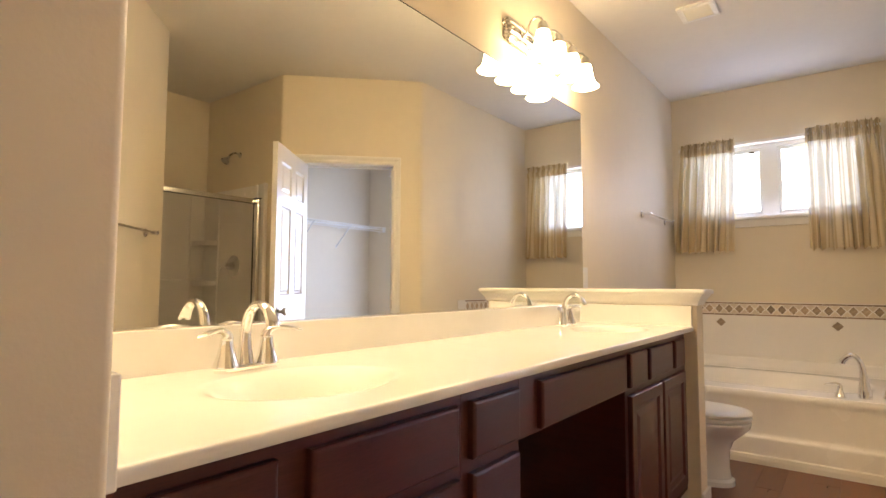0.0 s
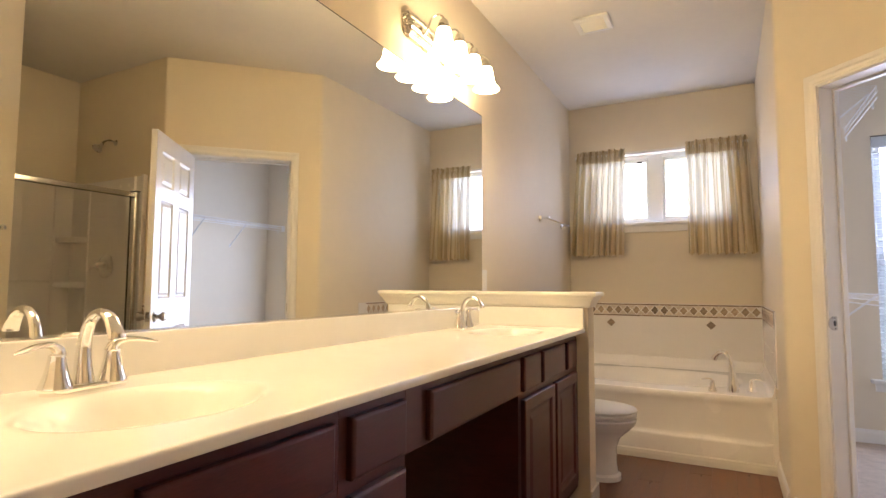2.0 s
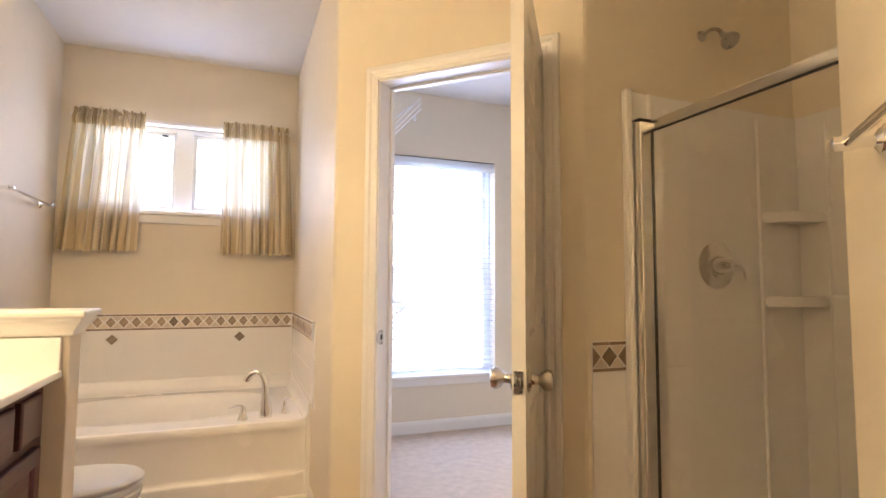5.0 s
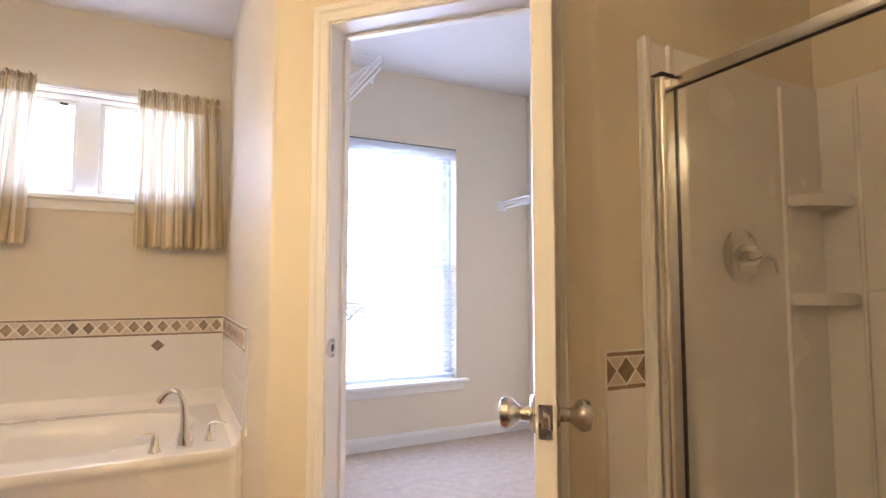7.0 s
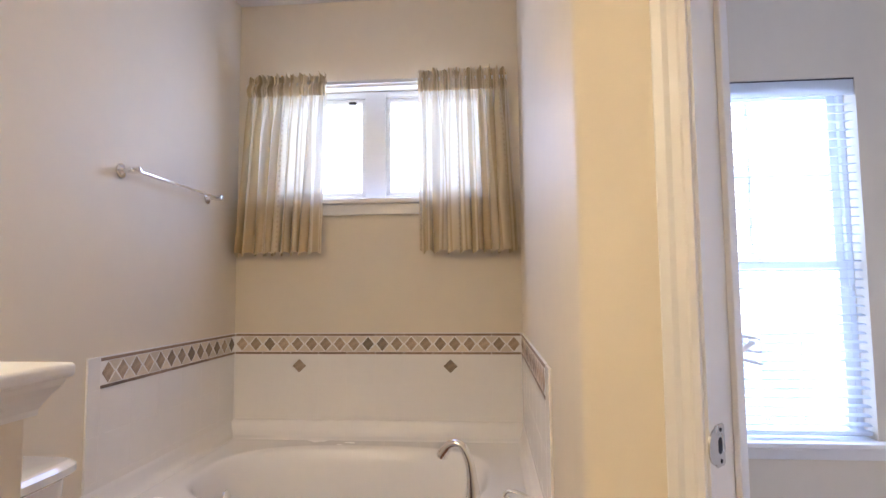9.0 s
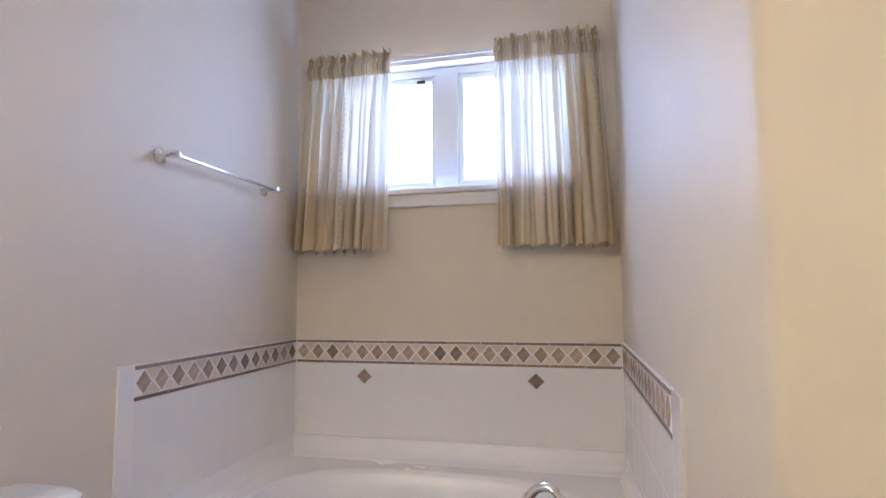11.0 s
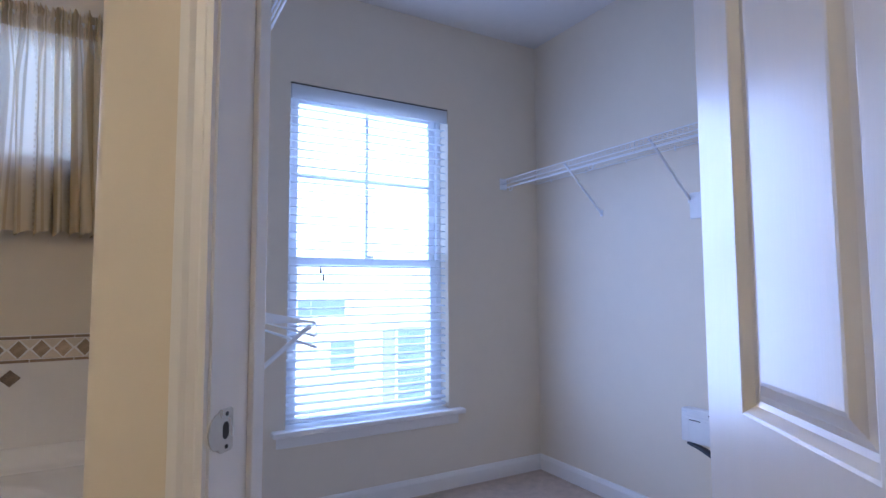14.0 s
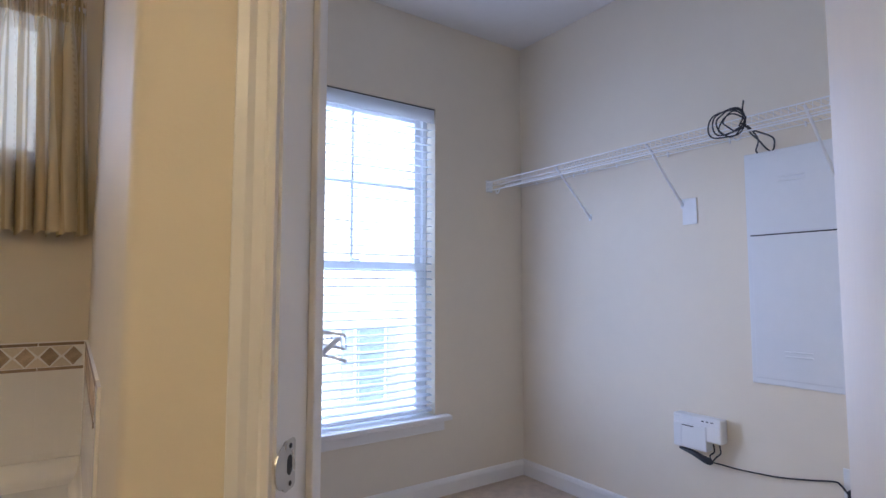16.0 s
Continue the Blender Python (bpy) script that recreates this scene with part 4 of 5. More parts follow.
def cabinet(label, y0, y1, fronts):
    c = thing("vanity_cabinet", label, "cabinet", group="vanity cabinets")
    part("back_panel", box((0.002, y0, 0.10), (0.018, y1, 0.862)), CABINET_DARK, c)
    part("side_panel", box((0.018, y0, 0.10), (FACE, y0 + 0.016, 0.862)), CHERRY, c)
    part("side_panel", box((0.018, y1 - 0.016, 0.10), (FACE, y1, 0.862)), CHERRY, c)
    part("bottom_panel", box((0.018, y0 + 0.016, 0.10), (FACE, y1 - 0.016, 0.116)), CABINET_DARK, c)
    part("face_frame", box((FACE - 0.018, y0 + 0.016, 0.116), (FACE, y1 - 0.016, 0.862)), CHERRY, c)
    part("toe_kick", box((0.44, y0 + 0.002, 0.0), (0.50, y1 - 0.002, 0.10)), CABINET_DARK, c)
    for kind, a, b, z0, z1 in fronts:
        raised_front(b - a, z1 - z0, 0.055 if kind == "door" else 0, kind, c, front_at(a, z0))
    return c


D0, D1, E0, E1 = 0.712, 0.838, 0.150, 0.682
cabinet("dark cherry sink base cabinet with two false drawers and doors", 0.704, 1.424,
        [("drawer_front", 0.772, 0.950, D0, D1), ("drawer_front", 1.010, 1.397, D0, D1), ("door", 0.722, 1.062, E0, E1), ("door", 1.072, 1.405, E0, E1)])
cabinet("dark cherry drawer bank beside the knee space", 1.426, 1.676,
        [("drawer_front", 1.452, 1.657, D0, D1), ("drawer_front", 1.452, 1.657, 0.498, 0.682), ("drawer_front", 1.452, 1.657, 0.314, 0.488), ("drawer_front", 1.452, 1.657, 0.150, 0.304)])
cabinet("dark cherry sink base cabinet with false drawers and two doors", 2.462, 3.337,
        [("drawer_front", 2.492, 2.690, D0, D1), ("drawer_front", 2.728, 3.062, D0, D1), ("drawer_front", 3.112, 3.277, D0, D1), ("door", 2.492, 2.885, E0, E1), ("door", 2.915, 3.277, E0, E1)])
knee = thing("knee_drawer", "dark cherry wide apron drawer over the open knee space", "drawer")
part("body", box((0.03, 1.678, 0.702), (FACE, 2.460, 0.862)), CHERRY, knee)
raised_front(0.662, D1 - D0, 0, "drawer_front", knee, front_at(1.77600, D0))

# ---------------------------------------------------------------- mirror
mirror = thing("wall_mirror", "large frameless wall mirror above the vanity", "mirror")
part("glass", box((0.002, 0.712, 0.996), (0.010, 3.395, 2.098)), MIRROR, mirror)
part("top_edge", box((0.002, 0.712, 2.098), (0.0105, 3.395, 2.1015)), DARK_GAP, mirror, "dark ground top edge")
part("edge_channel", box((0.002, 0.712, 0.990), (0.013, 3.395, 0.998)), ALUMINIUM, mirror, "thin bright metal channel")


def basin_faucet(x, y):
    f = thing("faucet", "chrome two-handle centerset basin faucet", "faucet", pose(x, y, TOPZ), group="vanity faucets")
    base = bmesh.new()
    outline = [(0.026 * math.cos(a) , 0.052 + 0.026 * math.sin(a)) for a in [math.pi * k / 10 for k in range(11)]] + [(0.022 * -1, 0.0)] + [(0.026 * math.cos(a), -0.052 + 0.026 * math.sin(a)) for a in [math.pi + math.pi * k / 10 for k in range(11)]] + [(0.022, 0.0)]
    prism(outline, 0, 0.017, base)
    bmesh.ops.bevel(base, geom=[e for e in base.edges if e.verts[0].co.z > 0.01 and e.verts[1].co.z > 0.01], offset=0.007, segments=3, affect="EDGES")
    part("base_plate", base, CHROME, f, smooth=True)
    lever_handle(f, pose(0, 0.053, 0.008), size=1.0, turn=72)
    lever_handle(f, pose(0, -0.053, 0.008), size=1.0, turn=-72)
    pts = curve_points([(-0.002, 0, 0.005), (-0.008, 0, 0.050), (-0.006, 0, 0.098), (0.010, 0, 0.137), (0.042, 0, 0.155), (0.074, 0, 0.146), (0.096, 0, 0.118), (0.101, 0, 0.106)], 36)
    part("spout", ribbon(pts, [0.021, 0.0165, 0.0135, 0.0120, 0.0120, 0.0130, 0.0150, 0.0170, 0.0175], [0.019, 0.0155, 0.0120, 0.0100, 0.0092, 0.0090, 0.0085, 0.0080, 0.0070], (0, 1, 0)), CHROME, f, smooth=True)
    part("lift_rod", tube([(-0.02, 0, 0.01), (-0.024, 0, 0.085)], 0.003, 8), CHROME, f)
    part("rod_knob", lathe([(0, 0), (0.006, 0.001), (0.007, 0.006), (0.004, 0.011), (0, 0.012)], 12, m=pose(-0.024, 0, 0.083)), CHROME, f, smooth=True)
    return f


basin_faucet(0.110, 1.190)
basin_faucet(0.112, 2.935)


def vanity_light(y):
    v = thing("vanity_light", "satin nickel four-light vanity fixture with lit bell glass shades", "wall lamp", pose(0, y, 2.285), group="vanity lights")
    back = part("back_plate", box((0.0, -0.335, -0.048), (0.012, 0.335, 0.048), 0.005), NICKEL, v, "fluted satin nickel back plate")
    for k in range(6):
        a = radians(-62 + 124 * k / 5)
        out, up = 0.004 + 0.026 * math.cos(a), 0.056 * math.sin(a)
        pts = curve_points([(-0.004, -0.345, up * 0.62), (out * 0.75, -0.338, up * 0.85), (out, -0.310, up), (out, -0.15, up), (out, 0.15, up), (out, 0.310, up), (out * 0.75, 0.338, up * 0.85), (-0.004, 0.345, up * 0.62)], 28)
        part("rib", tube(pts, 0.0135, 8), NICKEL, back, smooth=True)
    for k in range(4):
        o = (k - 1.5) * 0.163
        pts = curve_points([(0.024, o, -0.004), (0.048, o, -0.022), (0.068, o, 0.000), (0.088, o, 0.045), (0.118, o, 0.058), (0.142, o, 0.045), (0.150, o, 0.022)], 20)
        part("arm", tube(pts, 0.0055, 8), NICKEL, v, smooth=True)
        part("fitter", lathe([(0, 0.030), (0.010, 0.030), (0.020, 0.020), (0.026, -0.002), (0.030, -0.018), (0.027, -0.018), (0, -0.010)], 20, m=pose(0.150, o, 0.0)), NICKEL, v, smooth=True)
        part("shade", lathe([(0.026, -0.013), (0.032, -0.025), (0.038, -0.058), (0.043, -0.091), (0.055, -0.117), (0.071, -0.134), (0.070, -0.136), (0.052, -0.118), (0.040, -0.091), (0.035, -0.058), (0.028, -0.025), (0.000, -0.023)], 28, m=pose(0.150, o, 0.0)), SHADE, v, "lit white bell glass shade", smooth=True)
        part("bulb", lathe([(0, -0.076), (0.013, -0.080), (0.021, -0.096), (0.022, -0.108), (0.016, -0.122), (0, -0.129)], 16, m=pose(0.150, o, 0.0)), BULB, v, "lit round bulb", smooth=True)
    return v


vanity_light(2.888)
vanity_light(1.20)

# ---------------------------------------------------------------- half wall
pony = thing("half_wall", "cream half wall with a white moulded cap", "half wall", kind="structure")
part("wall", box((0.0, 3.342, 0), (0.622, 3.470, 1.018), 0.004), PAINT, pony)
part("cap", box((0.0, 3.298, 1.053), (0.670, 3.512, 1.077), 0.009, 4), TRIM, pony, "white painted cap board")
bm = bmesh.new()
rings = []
for g, z in ((0.002, 0.997), (0.009, 0.999), (0.010, 1.008), (0.015, 1.018), (0.022, 1.030), (0.031, 1.042), (0.035, 1.053)):
    rings.append([bm.verts.new(c) for c in ((0.0, 3.340 - g, z), (0.622 + g, 3.340 - g, z), (0.622 + g, 3.472 + g, z), (0.0, 3.472 + g, z))])
for a, b in zip(rings, rings[1:]):
    for k in range(3):
        bm.faces.new((a[k], a[k + 1], b[k + 1], b[k]))
part("cove_moulding", bm, TRIM, pony)
part("base", box((0.622, 3.330, 0.0), (0.636, 3.484, 0.09), 0.004), TRIM, pony)
part("base", box((0.0, 3.471, 0.0), (0.622, 3.484, 0.09), 0.004), TRIM, pony)

outlet = thing("switch_plate", "white wall switch plate above the half wall", "switch", pose(0, 3.442, 1.140))
part("plate", box((0, -0.036, -0.060), (0.006, 0.036, 0.060), 0.003), PLASTIC, outlet)
part("rocker", box((0.006, -0.016, -0.032), (0.010, 0.016, 0.032), 0.002), PLASTIC, outlet)

# ---------------------------------------------------------------- toilet
toilet = thing("toilet", "white two-piece toilet, lid closed", "toilet", pose(0, 3.842, 0))


def loft(sections, seg=40):
    """Closed rings given as (centre x, half length, half width, z, squareness)."""
    bm = bmesh.new()
    rings = []
    for cx, a, b, z, p in sections:
        ring = []
        for k in range(seg):
            c, s = math.cos(2 * math.pi * k / seg), math.sin(2 * math.pi * k / seg)
            ring.append(bm.verts.new((cx + a * math.copysign(abs(c) ** p, c), b * math.copysign(abs(s) ** p, s), z)))
        rings.append(ring)
    for r, q in zip(rings, rings[1:]):
        for k in range(seg):
            bm.faces.new((r[k], r[(k + 1) % seg], q[(k + 1) % seg], q[k]))
    bm.faces.new(rings[0][::-1])
    bm.faces.new(rings[-1])
    return bm


part("bowl", loft([(0.395, 0.290, 0.118, 0.0, 0.7), (0.395, 0.288, 0.116, 0.025, 0.7), (0.40, 0.268, 0.106, 0.036, 0.75), (0.402, 0.258, 0.102, 0.09, 0.8), (0.410, 0.252, 0.106, 0.18, 0.85), (0.430, 0.252, 0.120, 0.235, 0.9), (0.475, 0.258, 0.150, 0.28, 0.95), (0.502, 0.264, 0.178, 0.315, 0.95), (0.507, 0.267, 0.185, 0.343, 0.95), (0.507, 0.262, 0.180, 0.351, 0.95), (0.507, 0.235, 0.155, 0.352, 0.95)]), CERAMIC, toilet, smooth=True)
part("seat", loft([(0.520, 0.244, 0.168, 0.352, 0.95), (0.520, 0.246, 0.170, 0.358, 0.95), (0.520, 0.257, 0.183, 0.361, 0.95), (0.520, 0.258, 0.184, 0.374, 0.95), (0.520, 0.252, 0.180, 0.378, 0.95), (0.520, 0.244, 0.170, 0.3785, 0.95)]), PLASTIC, toilet, smooth=True)
part("lid", loft([(0.518, 0.240, 0.166, 0.379, 0.95), (0.518, 0.242, 0.168, 0.386, 0.95), (0.520, 0.256, 0.184, 0.388, 0.95), (0.520, 0.259, 0.186, 0.396, 0.95), (0.518, 0.252, 0.180, 0.404, 0.95), (0.515, 0.222, 0.155, 0.410, 0.95), (0.510, 0.15, 0.10, 0.413, 0.95)]), PLASTIC, toilet, smooth=True)
part("tank", loft([(0.125, 0.085, 0.200, 0.385, 0.35), (0.122, 0.092, 0.215, 0.50, 0.35), (0.122, 0.104, 0.230, 0.708, 0.35)]), CERAMIC, toilet, smooth=True)
part("tank_lid", loft([(0.126, 0.110, 0.238, 0.708, 0.35), (0.128, 0.120, 0.248, 0.718, 0.35), (0.128, 0.120, 0.248, 0.736, 0.35), (0.128, 0.110, 0.238, 0.746, 0.4)]), CERAMIC, toilet, smooth=True)
part("flush_lever", tube([(0.222, -0.15, 0.64), (0.232, -0.15, 0.64), (0.236, -0.09, 0.635)], 0.006, 8), CHROME, toilet)

# ---------------------------------------------------------------- towel bars


def towel_bar(length, m, label):
    t = thing("towel_bar", label, "towel bar", m, group="towel bars")
    for x in (0, length):
        post = lathe([(0, 0), (0.026, 0), (0.027, 0.005), (0.020, 0.008), (0.021, 0.011), (0.010, 0.018), (0.009, 0.040), (0.013, 0.046), (0.0135, 0.060), (0.012, 0.070), (0.013, 0.074), (0, 0.082)], 20)
        part("post", post, CHROME, t, smooth=True, at=pose(x, 0, 0, -90, 0, 0))
    part("bar", tube([(-0.012, 0.055, 0), (length + 0.03, 0.055, 0)], 0.0075, 12), CHROME, t, smooth=True)
    return t


towel_bar(0.605, pose(0, 5.118, 1.627, 0, 0, -90), "chrome towel bar on the wall beside the tub window")
towel_bar(0.605, pose(1.995, 1.800, 1.395, 0, 0, 0) @ pose(0, 0, 0, 0, 0, 45) @ pose(-0.50, 0, 0), "chrome towel bar on the slanted entry wall")

# ---------------------------------------------------------------- ceiling vent
vent = thing("ceiling_vent", "white square exhaust fan grille in the ceiling", "vent", pose(0.565, 3.845, HIGH) @ Matrix.Diagonal((0.86, 0.86, 1, 1)))
bm = bmesh.new()
for lo, hi in (((-0.12, -0.12, -0.016), (0.12, -0.085, 0)), ((-0.12, 0.085, -0.016), (0.12, 0.12, 0)), ((-0.12, -0.085, -0.016), (-0.085, 0.085, 0)), ((0.085, -0.085, -0.016), (0.12, 0.085, 0))):
    box(lo, hi, 0.004, 2, bm)
part("frame", bm, PLASTIC, vent)
part("backing", box((-0.085, -0.085, -0.003), (0.085, 0.085, -0.001)), NICKEL, vent)
slat = finish("slat", box((-0.085, -0.006, -0.013), (0.085, 0.006, -0.004), 0.001, 1), PLASTIC)
for k in range(9):
    piece("slat", slat, vent, pose(0, -0.072 + k * 0.018, 0, 25, 0, 0))

# ---------------------------------------------------------------- shower
shower = thing("shower_stall", "white moulded acrylic shower surround with corner shelves", "shower")
SX0, SX1, SY0, SY1, STOP = 2.44, 3.366, 2.060, 2.944, 1.895
bm = bmesh.new()
box((SX0 - 0.008, SY1 - 0.012, 0.06), (SX1, SY1, STOP), 0.004, 2, bm)
part("side_panel", bm, ACRYLIC, shower)
part("side_panel", box((SX0 - 0.008, SY0, 0.06), (SX1, SY0 + 0.012, STOP), 0.004), ACRYLIC, shower)
part("back_panel", box((SX1 - 0.012, SY0 + 0.012, 0.06), (SX1, SY1 - 0.012, STOP), 0.004), ACRYLIC, shower)
for y0, y1 in ((SY1 - 0.034, SY1 - 0.012), (SY0 + 0.012, SY0 + 0.034)):
    part("flange", box((SX0 - 0.010, y0, 0.06), (SX0 + 0.018, y1, STOP + 0.002), 0.006), ACRYLIC, shower)
    part("rib", box((SX0 + 0.098, y0 + 0.004, 0.06), (SX0 + 0.118, y1 - 0.001, STOP - 0.004), 0.005), ACRYLIC, shower)
col = [(SX1 - 0.012 - 0.226 * math.sin(radians(9 * k)), SY1 - 0.012 - 0.115 * math.cos(radians(9 * k))) for k in range(11)] + [(SX1 - 0.012, SY1 - 0.012)]
for z in (1.428, 1.082):
    bm = prism(col, z, z + 0.042)
    bmesh.ops.bevel(bm, geom=[e for e in bm.edges if abs(e.verts[0].co.z - e.verts[1].co.z) < 0.001], offset=0.007, segments=2, affect="EDGES")
    part("corner_shelf", bm, ACRYLIC, shower, smooth=True)
for x, y in ((SX1 - 0.246, SY1 - 0.014), (SX1 - 0.014, SY1 - 0.140)):
    part("column", tube([(x, y, 0.10), (x, y, 1.86)], 0.009, 14), ACRYLIC, shower, smooth=True)
part("bench_ledge", box((SX1 - 0.075, SY0 + 0.012, 0.10), (SX1 - 0.011, SY1 - 0.165, 1.135), 0.02, 3), ACRYLIC, shower, smooth=True)
bm = bmesh.new()
box((SX0 - 0.02, SY0, 0.0), (SX0 + 0.12, SY1, 0.11), 0.02, 3, bm)
box((SX0 + 0.12, SY0, 0.0), (SX1, SY1, 0.06), 0.004, 1, bm)
part("pan", bm, ACRYLIC, shower, smooth=True)

valve = thing("shower_valve", "round chrome shower valve with lever", "shower valve", pose(2.872, SY1 - 0.012, 1.246) @ Matrix.Scale(1.08, 4))
part("plate", lathe([(0, 0.0), (0.085, 0.0), (0.086, 0.004), (0.080, 0.008), (0.068, 0.009), (0.062, 0.012), (0.045, 0.013), (0, 0.014)], 40, m=pose(0, 0, 0, 90, 0, 0)), ALUMINIUM, valve, smooth=True)
part("hub", lathe([(0, 0), (0.036, 0.0), (0.030, 0.02), (0.022, 0.045), (0.014, 0.062), (0, 0.064)], 24, m=pose(0, -0.012, 0, 90, 0, 0)), CHROME, valve, smooth=True)
part("lever", tube(curve_points([(0, -0.062, 0), (0.018, -0.075, -0.004), (0.040, -0.080, -0.018), (0.052, -0.080, -0.055)], 12), [0.010] * 8 + [0.009, 0.009, 0.0085, 0.008, 0.007], 12, flat=0.6), CHROME, valve, smooth=True)

head = thing("shower_sprayer", "chrome shower head on a bent arm", "shower head", pose(2.848, 2.948, 2.184) @ Matrix.Scale(0.84, 4))
part("flange", lathe([(0, 0), (0.028, 0), (0.026, 0.006), (0.012, 0.012), (0, 0.012)], 20, m=pose(0, 0, 0, 90, 0, 0)), NICKEL, head, smooth=True)
part("arm", tube(curve_points([(0, 0, 0), (0, -0.05, 0.008), (0, -0.09, -0.005), (0, -0.12, -0.04)], 14), 0.009, 10), NICKEL, head, smooth=True)
part("spray_head", lathe([(0, 0.01), (0.012, 0.01), (0.015, -0.01), (0.022, -0.028), (0.040, -0.050), (0.042, -0.066), (0.037, -0.070), (0, -0.068)], 24, m=pose(0, -0.122, -0.045, -40, 0, 0)), NICKEL, head, smooth=True)

GX = 2.512
screen = thing("shower_door", "chrome framed clear glass shower door", "shower door")
part("post", box((GX - 0.056, SY1 - 0.071, 0.11), (GX + 0.014, SY1 - 0.035, 1.7700), 0.012, 4), ALUMINIUM, screen, "wide polished wall post")
part("gasket", box((GX - 0.003, SY1 - 0.0752, 0.13), (GX + 0.004, SY1 - 0.0712, 1.7720)), BLACK, screen, "black rubber gasket")
part("post_cap", box((GX - 0.060, SY1 - 0.074, 1.7700), (GX + 0.018, SY1 - 0.034, 1.7730)), DARK_GAP, screen)
part("post", box((GX - 0.022, SY0 + 0.036, 0.11), (GX + 0.022, SY0 + 0.062, 1.77600), 0.006), CHROME, screen)
part("header", box((GX - 0.016, SY0 + 0.040, 1.7320), (GX + 0.020, SY1 - 0.068, 1.7680), 0.007, 3), ALUMINIUM, screen)
part("header_seal", box((GX - 0.004, SY0 + 0.062, 1.7280), (GX + 0.004, SY1 - 0.075, 1.7315)), BLACK, screen)
part("threshold", box((GX - 0.022, SY0 + 0.062, 0.111), (GX + 0.022, SY1 - 0.066, 0.135), 0.004), ALUMINIUM, screen)
part("glass", box((GX - 0.003, SY0 + 0.062, 0.136), (GX + 0.003, SY1 - 0.0755, 1.7278)), SHOWER_GLASS, screen)

# ---------------------------------------------------------------- closet fittings


def wire_shelf(name, label, length, depth, m, braces, ends=(0, 1), hooks=True):
    """Runs along +x from 0; the wall at y=0, the front edge at y=depth; the deck at z=0."""
    s = thing(name, label, "wire shelf", m, group="closet wire shelves")
    r = 0.0028
    for y, z, rr in ((0.006, 0, 0.0026), (depth * 0.5, -0.004, 0.0026), (depth, 0, 0.0030), (depth, -0.030, 0.0028), (depth + 0.002, -0.055, 0.004)):
        part("rail", tube([(0, y, z), (length, y, z)], rr, 6), WIRE, s)
    wire = bmesh.new()
    tube([(0, 0.004, 0.004), (0, depth - 0.004, 0.004), (0, depth, 0.001), (0, depth + 0.003, -0.030)], 0.0012, 5, wire)
    wire_mesh = finish("cross_wire", wire, WIRE)
    n = int(length / 0.0254)
    for k in range(n + 1):
        piece("cross_wire", wire_mesh, s, pose(k * length / n, 0, 0))
    for x in braces:
        part("brace", tube([(x, depth - 0.010, -0.006), (x, depth - 0.026, -0.018), (x, 0.018, -0.245), (x, 0.004, -0.262)], 0.0060, 8, flat=0.5), WIRE, s)
        part("foot", box((x - 0.010, 0, -0.275), (x + 0.010, 0.004, -0.240), 0.001), WIRE, s)
    for x in [0.15 + 0.3 * k for k in range(int(length / 0.3))]:
        part("clip", tube([(x, 0.006, -0.012), (x, 0.010, 0.008), (x, 0.002, 0.006)], 0.004, 6), WIRE, s)
    for x in [length * e for e in ends]:
        part("end_bracket", box((x - 0.003, depth - 0.04, -0.060), (x + 0.003, depth + 0.012, 0.012), 0.002), WIRE, s)
    for x in (0.08, 0.75, 1.5):
        if hooks and x < length:
            part("hook", tube(curve_points([(x, depth, -0.055), (x + 0.012, depth + 0.004, -0.078), (x + 0.03, depth + 0.004, -0.080), (x + 0.036, depth, -0.056)], 10), 0.003, 6), WIRE, s)
    return s


wire_shelf("wire_shelf", "white wire closet shelf on slanted braces, east wall", 2.34, 0.285, pose(3.818, 5.424, 1.822, 0, 0, 0) @ Matrix(((0, -1, 0, 0), (-1, 0, 0, 0), (0, 0, 1, 0), (0, 0, 0, 1))), (0.56, 1.115, 1.75))
wire_shelf("wire_shelf", "white low wire closet shelf, its end open", 1.43, 0.310, pose(1.615, 3.945, 1.070, 0, 0, 90) @ Matrix(((1, 0, 0, 0), (0, -1, 0, 0), (0, 0, 1, 0), (0, 0, 0, 1))), (0.008, 0.8), (1,), False)
wire_shelf("wire_shelf", "white high wire closet shelf beside the window wall", 0.80, 0.310, pose(1.615, 3.80, 2.085, 0, 0, 90) @ Matrix(((1, 0, 0, 0), (0, -1, 0, 0), (0, 0, 1, 0), (0, 0, 0, 1))), (0.1,), ())

panel = thing("breaker_panel", "pale grey electrical panel with split doors, closed", "electrical panel", pose(3.82, 4.016, 0))
part("trim_cover", box((-0.012, -0.392, 0.776), (0, 0, 1.742), 0.003), GREY_METAL, panel)
for z0, z1 in ((0.800, 1.388), (1.393, 1.722)):
    door = part("door", box((-0.017, -0.372, z0), (-0.012, -0.020, z1), 0.002), GREY_METAL, panel)
    zz = z1 - 0.119 if z0 > 1 else z0 + 0.094
    for dz in (0, 0.018):
        part("louvre", box((-0.0235, -0.234, zz + dz), (-0.0165, -0.134, zz + dz + 0.006), 0.002, 1), GREY_METAL, door)
part("split_line", box((-0.0175, -0.373, 1.3882), (-0.0125, -0.018, 1.3928)), DARK_GAP, panel)
part("key_latch", box((-0.030, -0.352, 1.025), (-0.017, -0.340, 1.075), 0.003), BLACK, panel)
part("key_latch", lathe([(0, 0.006), (0.010, 0.005), (0.011, 0)], 14, m=pose(-0.017, -0.340, 1.615, 0, -90, 0)), GREY_METAL, panel)

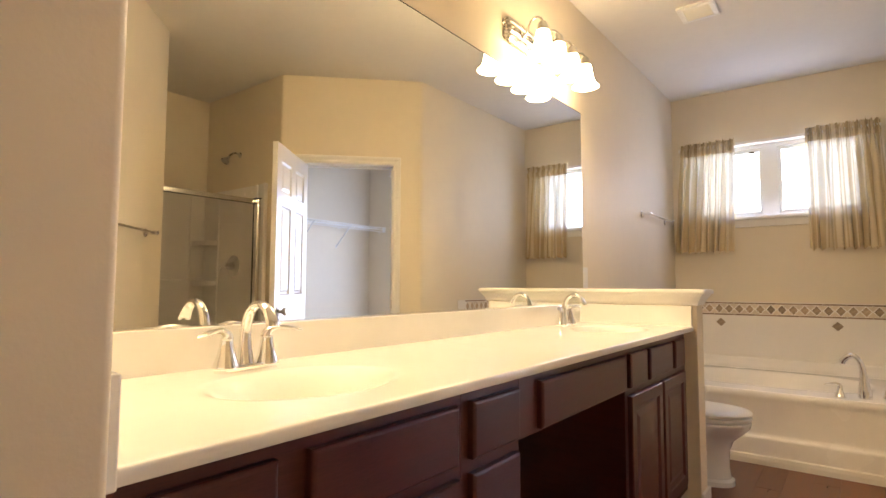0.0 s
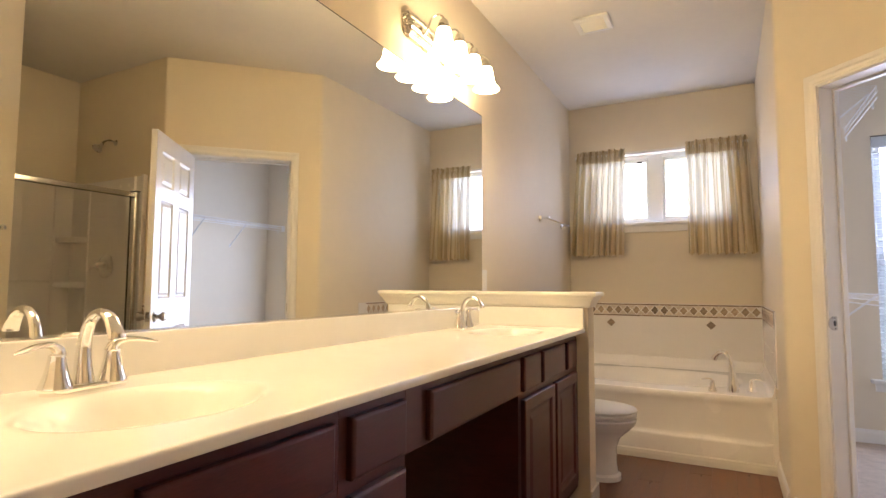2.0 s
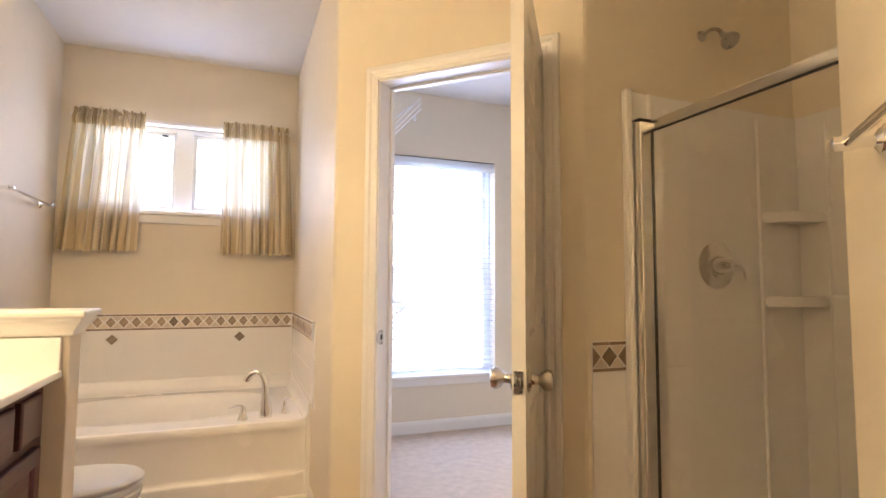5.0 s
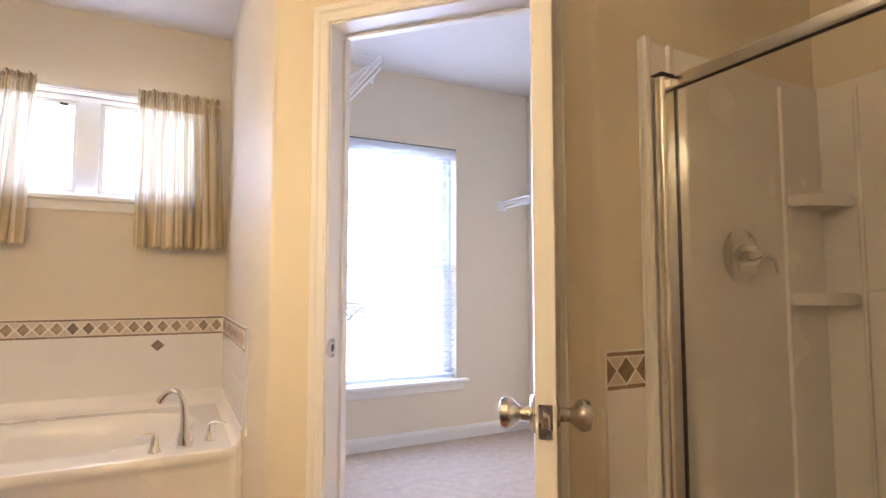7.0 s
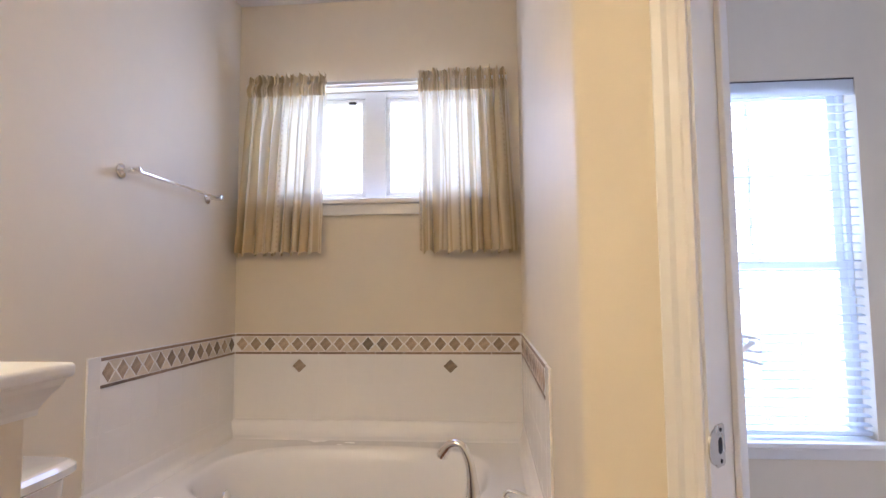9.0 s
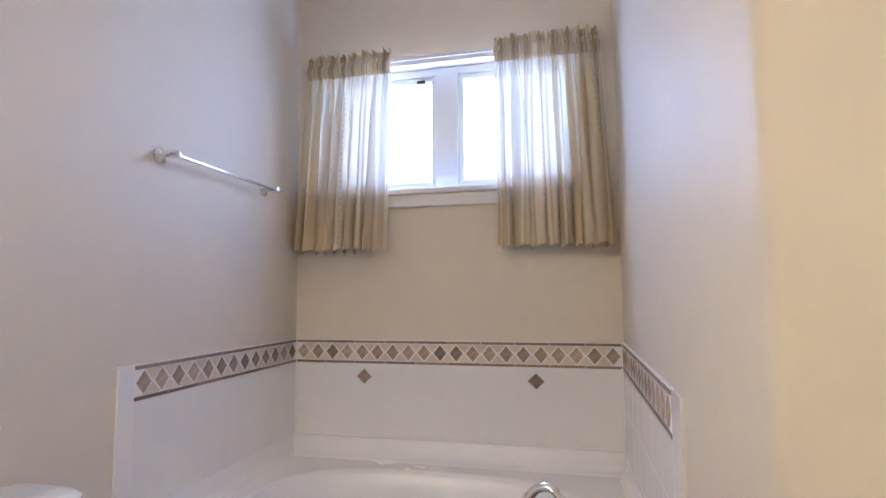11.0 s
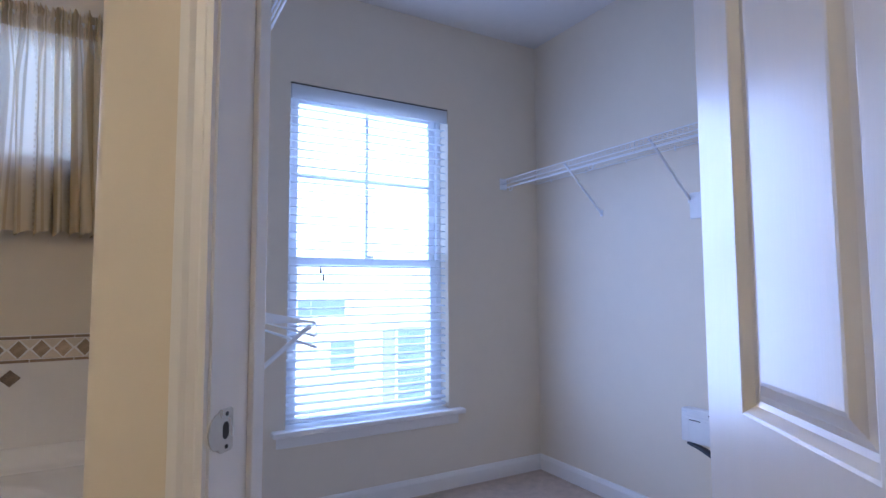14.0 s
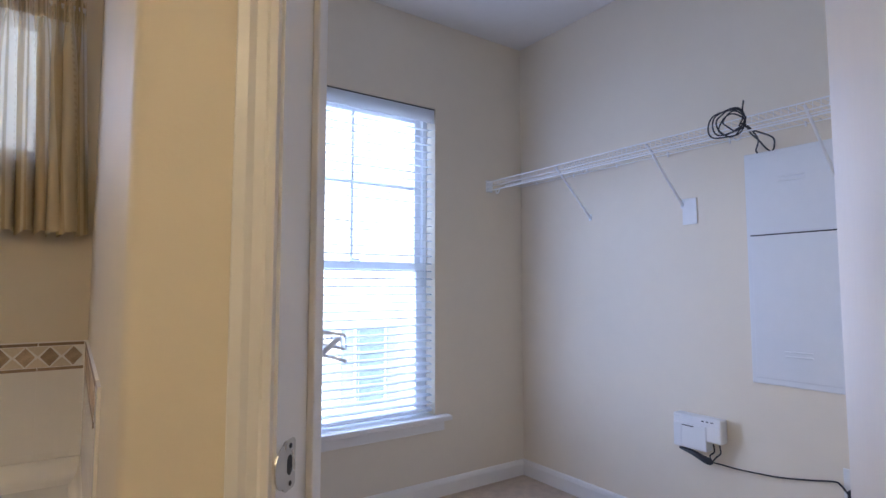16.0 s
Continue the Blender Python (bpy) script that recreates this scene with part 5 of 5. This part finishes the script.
plate = thing("blank_plate", "white blank wall plate under the shelf brace", "wall plate", pose(3.82, 4.275, 1.530))
part("plate", box((-0.006, -0.036, -0.062), (0, 0.036, 0.062), 0.003), PLASTIC, plate)
for z in (-0.042, 0.042):
    part("screw", lathe([(0, 0.0012), (0.003, 0.001), (0.003, 0)], 8, m=pose(-0.006, 0, z, 0, -90, 0)), PLASTIC, plate)

unit = thing("network_box", "white wall-mounted network terminal with a black plug", "network box", pose(3.82, 4.2465, 0.523) @ Matrix.Diagonal((1, 0.94, 1, 1)))
part("case", box((-0.058, -0.118, -0.030), (0, 0.118, 0.074), 0.007, 3), PLASTIC, unit)
part("cover", box((-0.062, -0.050, -0.074), (-0.006, 0.116, 0.036), 0.005, 2), PLASTIC, unit)
part("top_rib", box((-0.0595, -0.112, 0.042), (-0.0575, 0.112, 0.044)), GREY_METAL, unit)
for k in range(3):
    part("indicator", box((-0.0596, -0.040 - 0.022 * k, 0.056), (-0.0578, -0.028 - 0.022 * k, 0.060)), DARK_GAP, unit)
part("seam", box((-0.0628, 0.0735, -0.072), (-0.0618, 0.0750, 0.034)), GREY_METAL, unit)
part("mark", box((-0.0590, 0.084, 0.058), (-0.0578, 0.112, 0.064)), GREY_METAL, unit, "small grey printed bar")
for k in range(3):
    part("text_line", box((-0.0590, 0.014, 0.052 + 0.007 * k), (-0.0578, 0.070, 0.0545 + 0.007 * k)), GREY_METAL, unit)
part("slot", box((-0.0634, 0.010, 0.024), (-0.0618, 0.068, 0.028)), DARK_GAP, unit)
part("plug", tube(curve_points([(-0.05, 0.092, -0.082), (-0.05, 0.03, -0.090), (-0.05, -0.04, -0.110), (-0.045, -0.070, -0.115)], 12), [0.006, 0.008, 0.010, 0.011, 0.012, 0.013, 0.014, 0.015, 0.016, 0.016, 0.015, 0.013, 0.006], 10, flat=0.7), BLACK, unit, smooth=True)
for y in (-0.065, -0.095):
    part("lead", tube(curve_points([(-0.03, y, -0.038), (-0.034, y - 0.006, -0.07), (-0.04, y + 0.012, -0.09), (-0.045, -0.066, -0.113)], 12), 0.0035, 6), BLACK, unit)

cable = thing("power_cable", "thin black power cable hanging along the closet wall", "cable")
part("lead", tube(curve_points([(3.776, 4.182, 0.409), (3.790, 4.150, 0.405), (3.800, 4.074, 0.402), (3.806, 3.935, 0.411), (3.806, 3.829, 0.430), (3.806, 3.739, 0.450), (3.800, 3.715, 0.446), (3.786, 3.688, 0.425)], 40), 0.0035, 6), BLACK, cable)
socket = thing("wall_outlet", "white wall outlet with a black plug", "outlet", pose(3.82, 3.674, 0.446))
part("plate", box((-0.006, -0.036, -0.060), (0, 0.036, 0.060), 0.003), PLASTIC, socket)
part("plug", box((-0.038, -0.016, -0.045), (-0.006, 0.016, -0.010), 0.005), BLACK, socket)

coil = thing("cable_coil", "loose coil of black coaxial cable hung on the wire shelf edge", "cable", pose(3.520, 3.866, 1.788))
rng = random.Random(5)
for k in range(5):
    ry, rz, lean, sag = 0.071 - 0.007 * k, 0.057 - 0.006 * k, rng.uniform(-10, 10), rng.uniform(-0.006, 0.006)
    pts = []
    for j in range(31):
        a = math.pi + 2 * math.pi * j / 30 * 0.97
        pts.append(Matrix.Rotation(radians(lean), 3, "X") @ Vector((-0.006 - 0.004 * k + 0.004 * math.sin(2 * a + k), ry + ry * math.cos(a) - 0.003 * k, sag + 0.014 + rz * math.sin(a) + 0.006 * math.sin(3 * a + k))))
    part("loop", tube(pts, 0.0029, 7), BLACK, coil, smooth=True)
for k, (y, bow) in enumerate(((0.093, 0.0), (0.043, 0.012), (0.033, -0.012))):
    part("lead", tube(curve_points([(-0.006, 0.012, 0.010), (0.020, 0.004, 0.004 - 0.004 * k), (0.10, 0.018 + bow, -0.006), (0.20, 0.5 * y + 2 * bow, -0.016), (0.278, y + bow, -0.034), (0.289, y, -0.048)], 20), 0.0033, 7), BLACK, coil, smooth=True)
part("loose_end", tube(curve_points([(-0.006, 0.020, 0.0), (-0.008, 0.004, 0.030), (-0.004, 0.006, 0.066), (-0.004, 0.001, 0.096)], 12), 0.003, 7), BLACK, coil, smooth=True)

# ---------------------------------------------------------------- floor planks
rng = random.Random(11)


def plank(length):
    return finish("plank", box((0, 0, -0.012), (0.1246, length - 0.0005, 0.0), 0.0007, 1), PLANK)


for k in range(19):
    x = 0.02 + k * 0.125
    first = 0.69 if x < 0.60 else (-1.5 if x < 1.40 else x - 0.225)
    last = 4.34 if x < 1.40 else 5.25 - x
    y = first - rng.uniform(0.0, 1.1)
    while y < last:
        a, b = max(y, first), min(y + 1.22, last)
        if b - a > 0.02:
            size = round(b - a, 3)
            piece("plank", shared(("plank", size), lambda: plank(size)), floor, pose(x, a, -0.0004 * rng.random()))
        y += 1.22
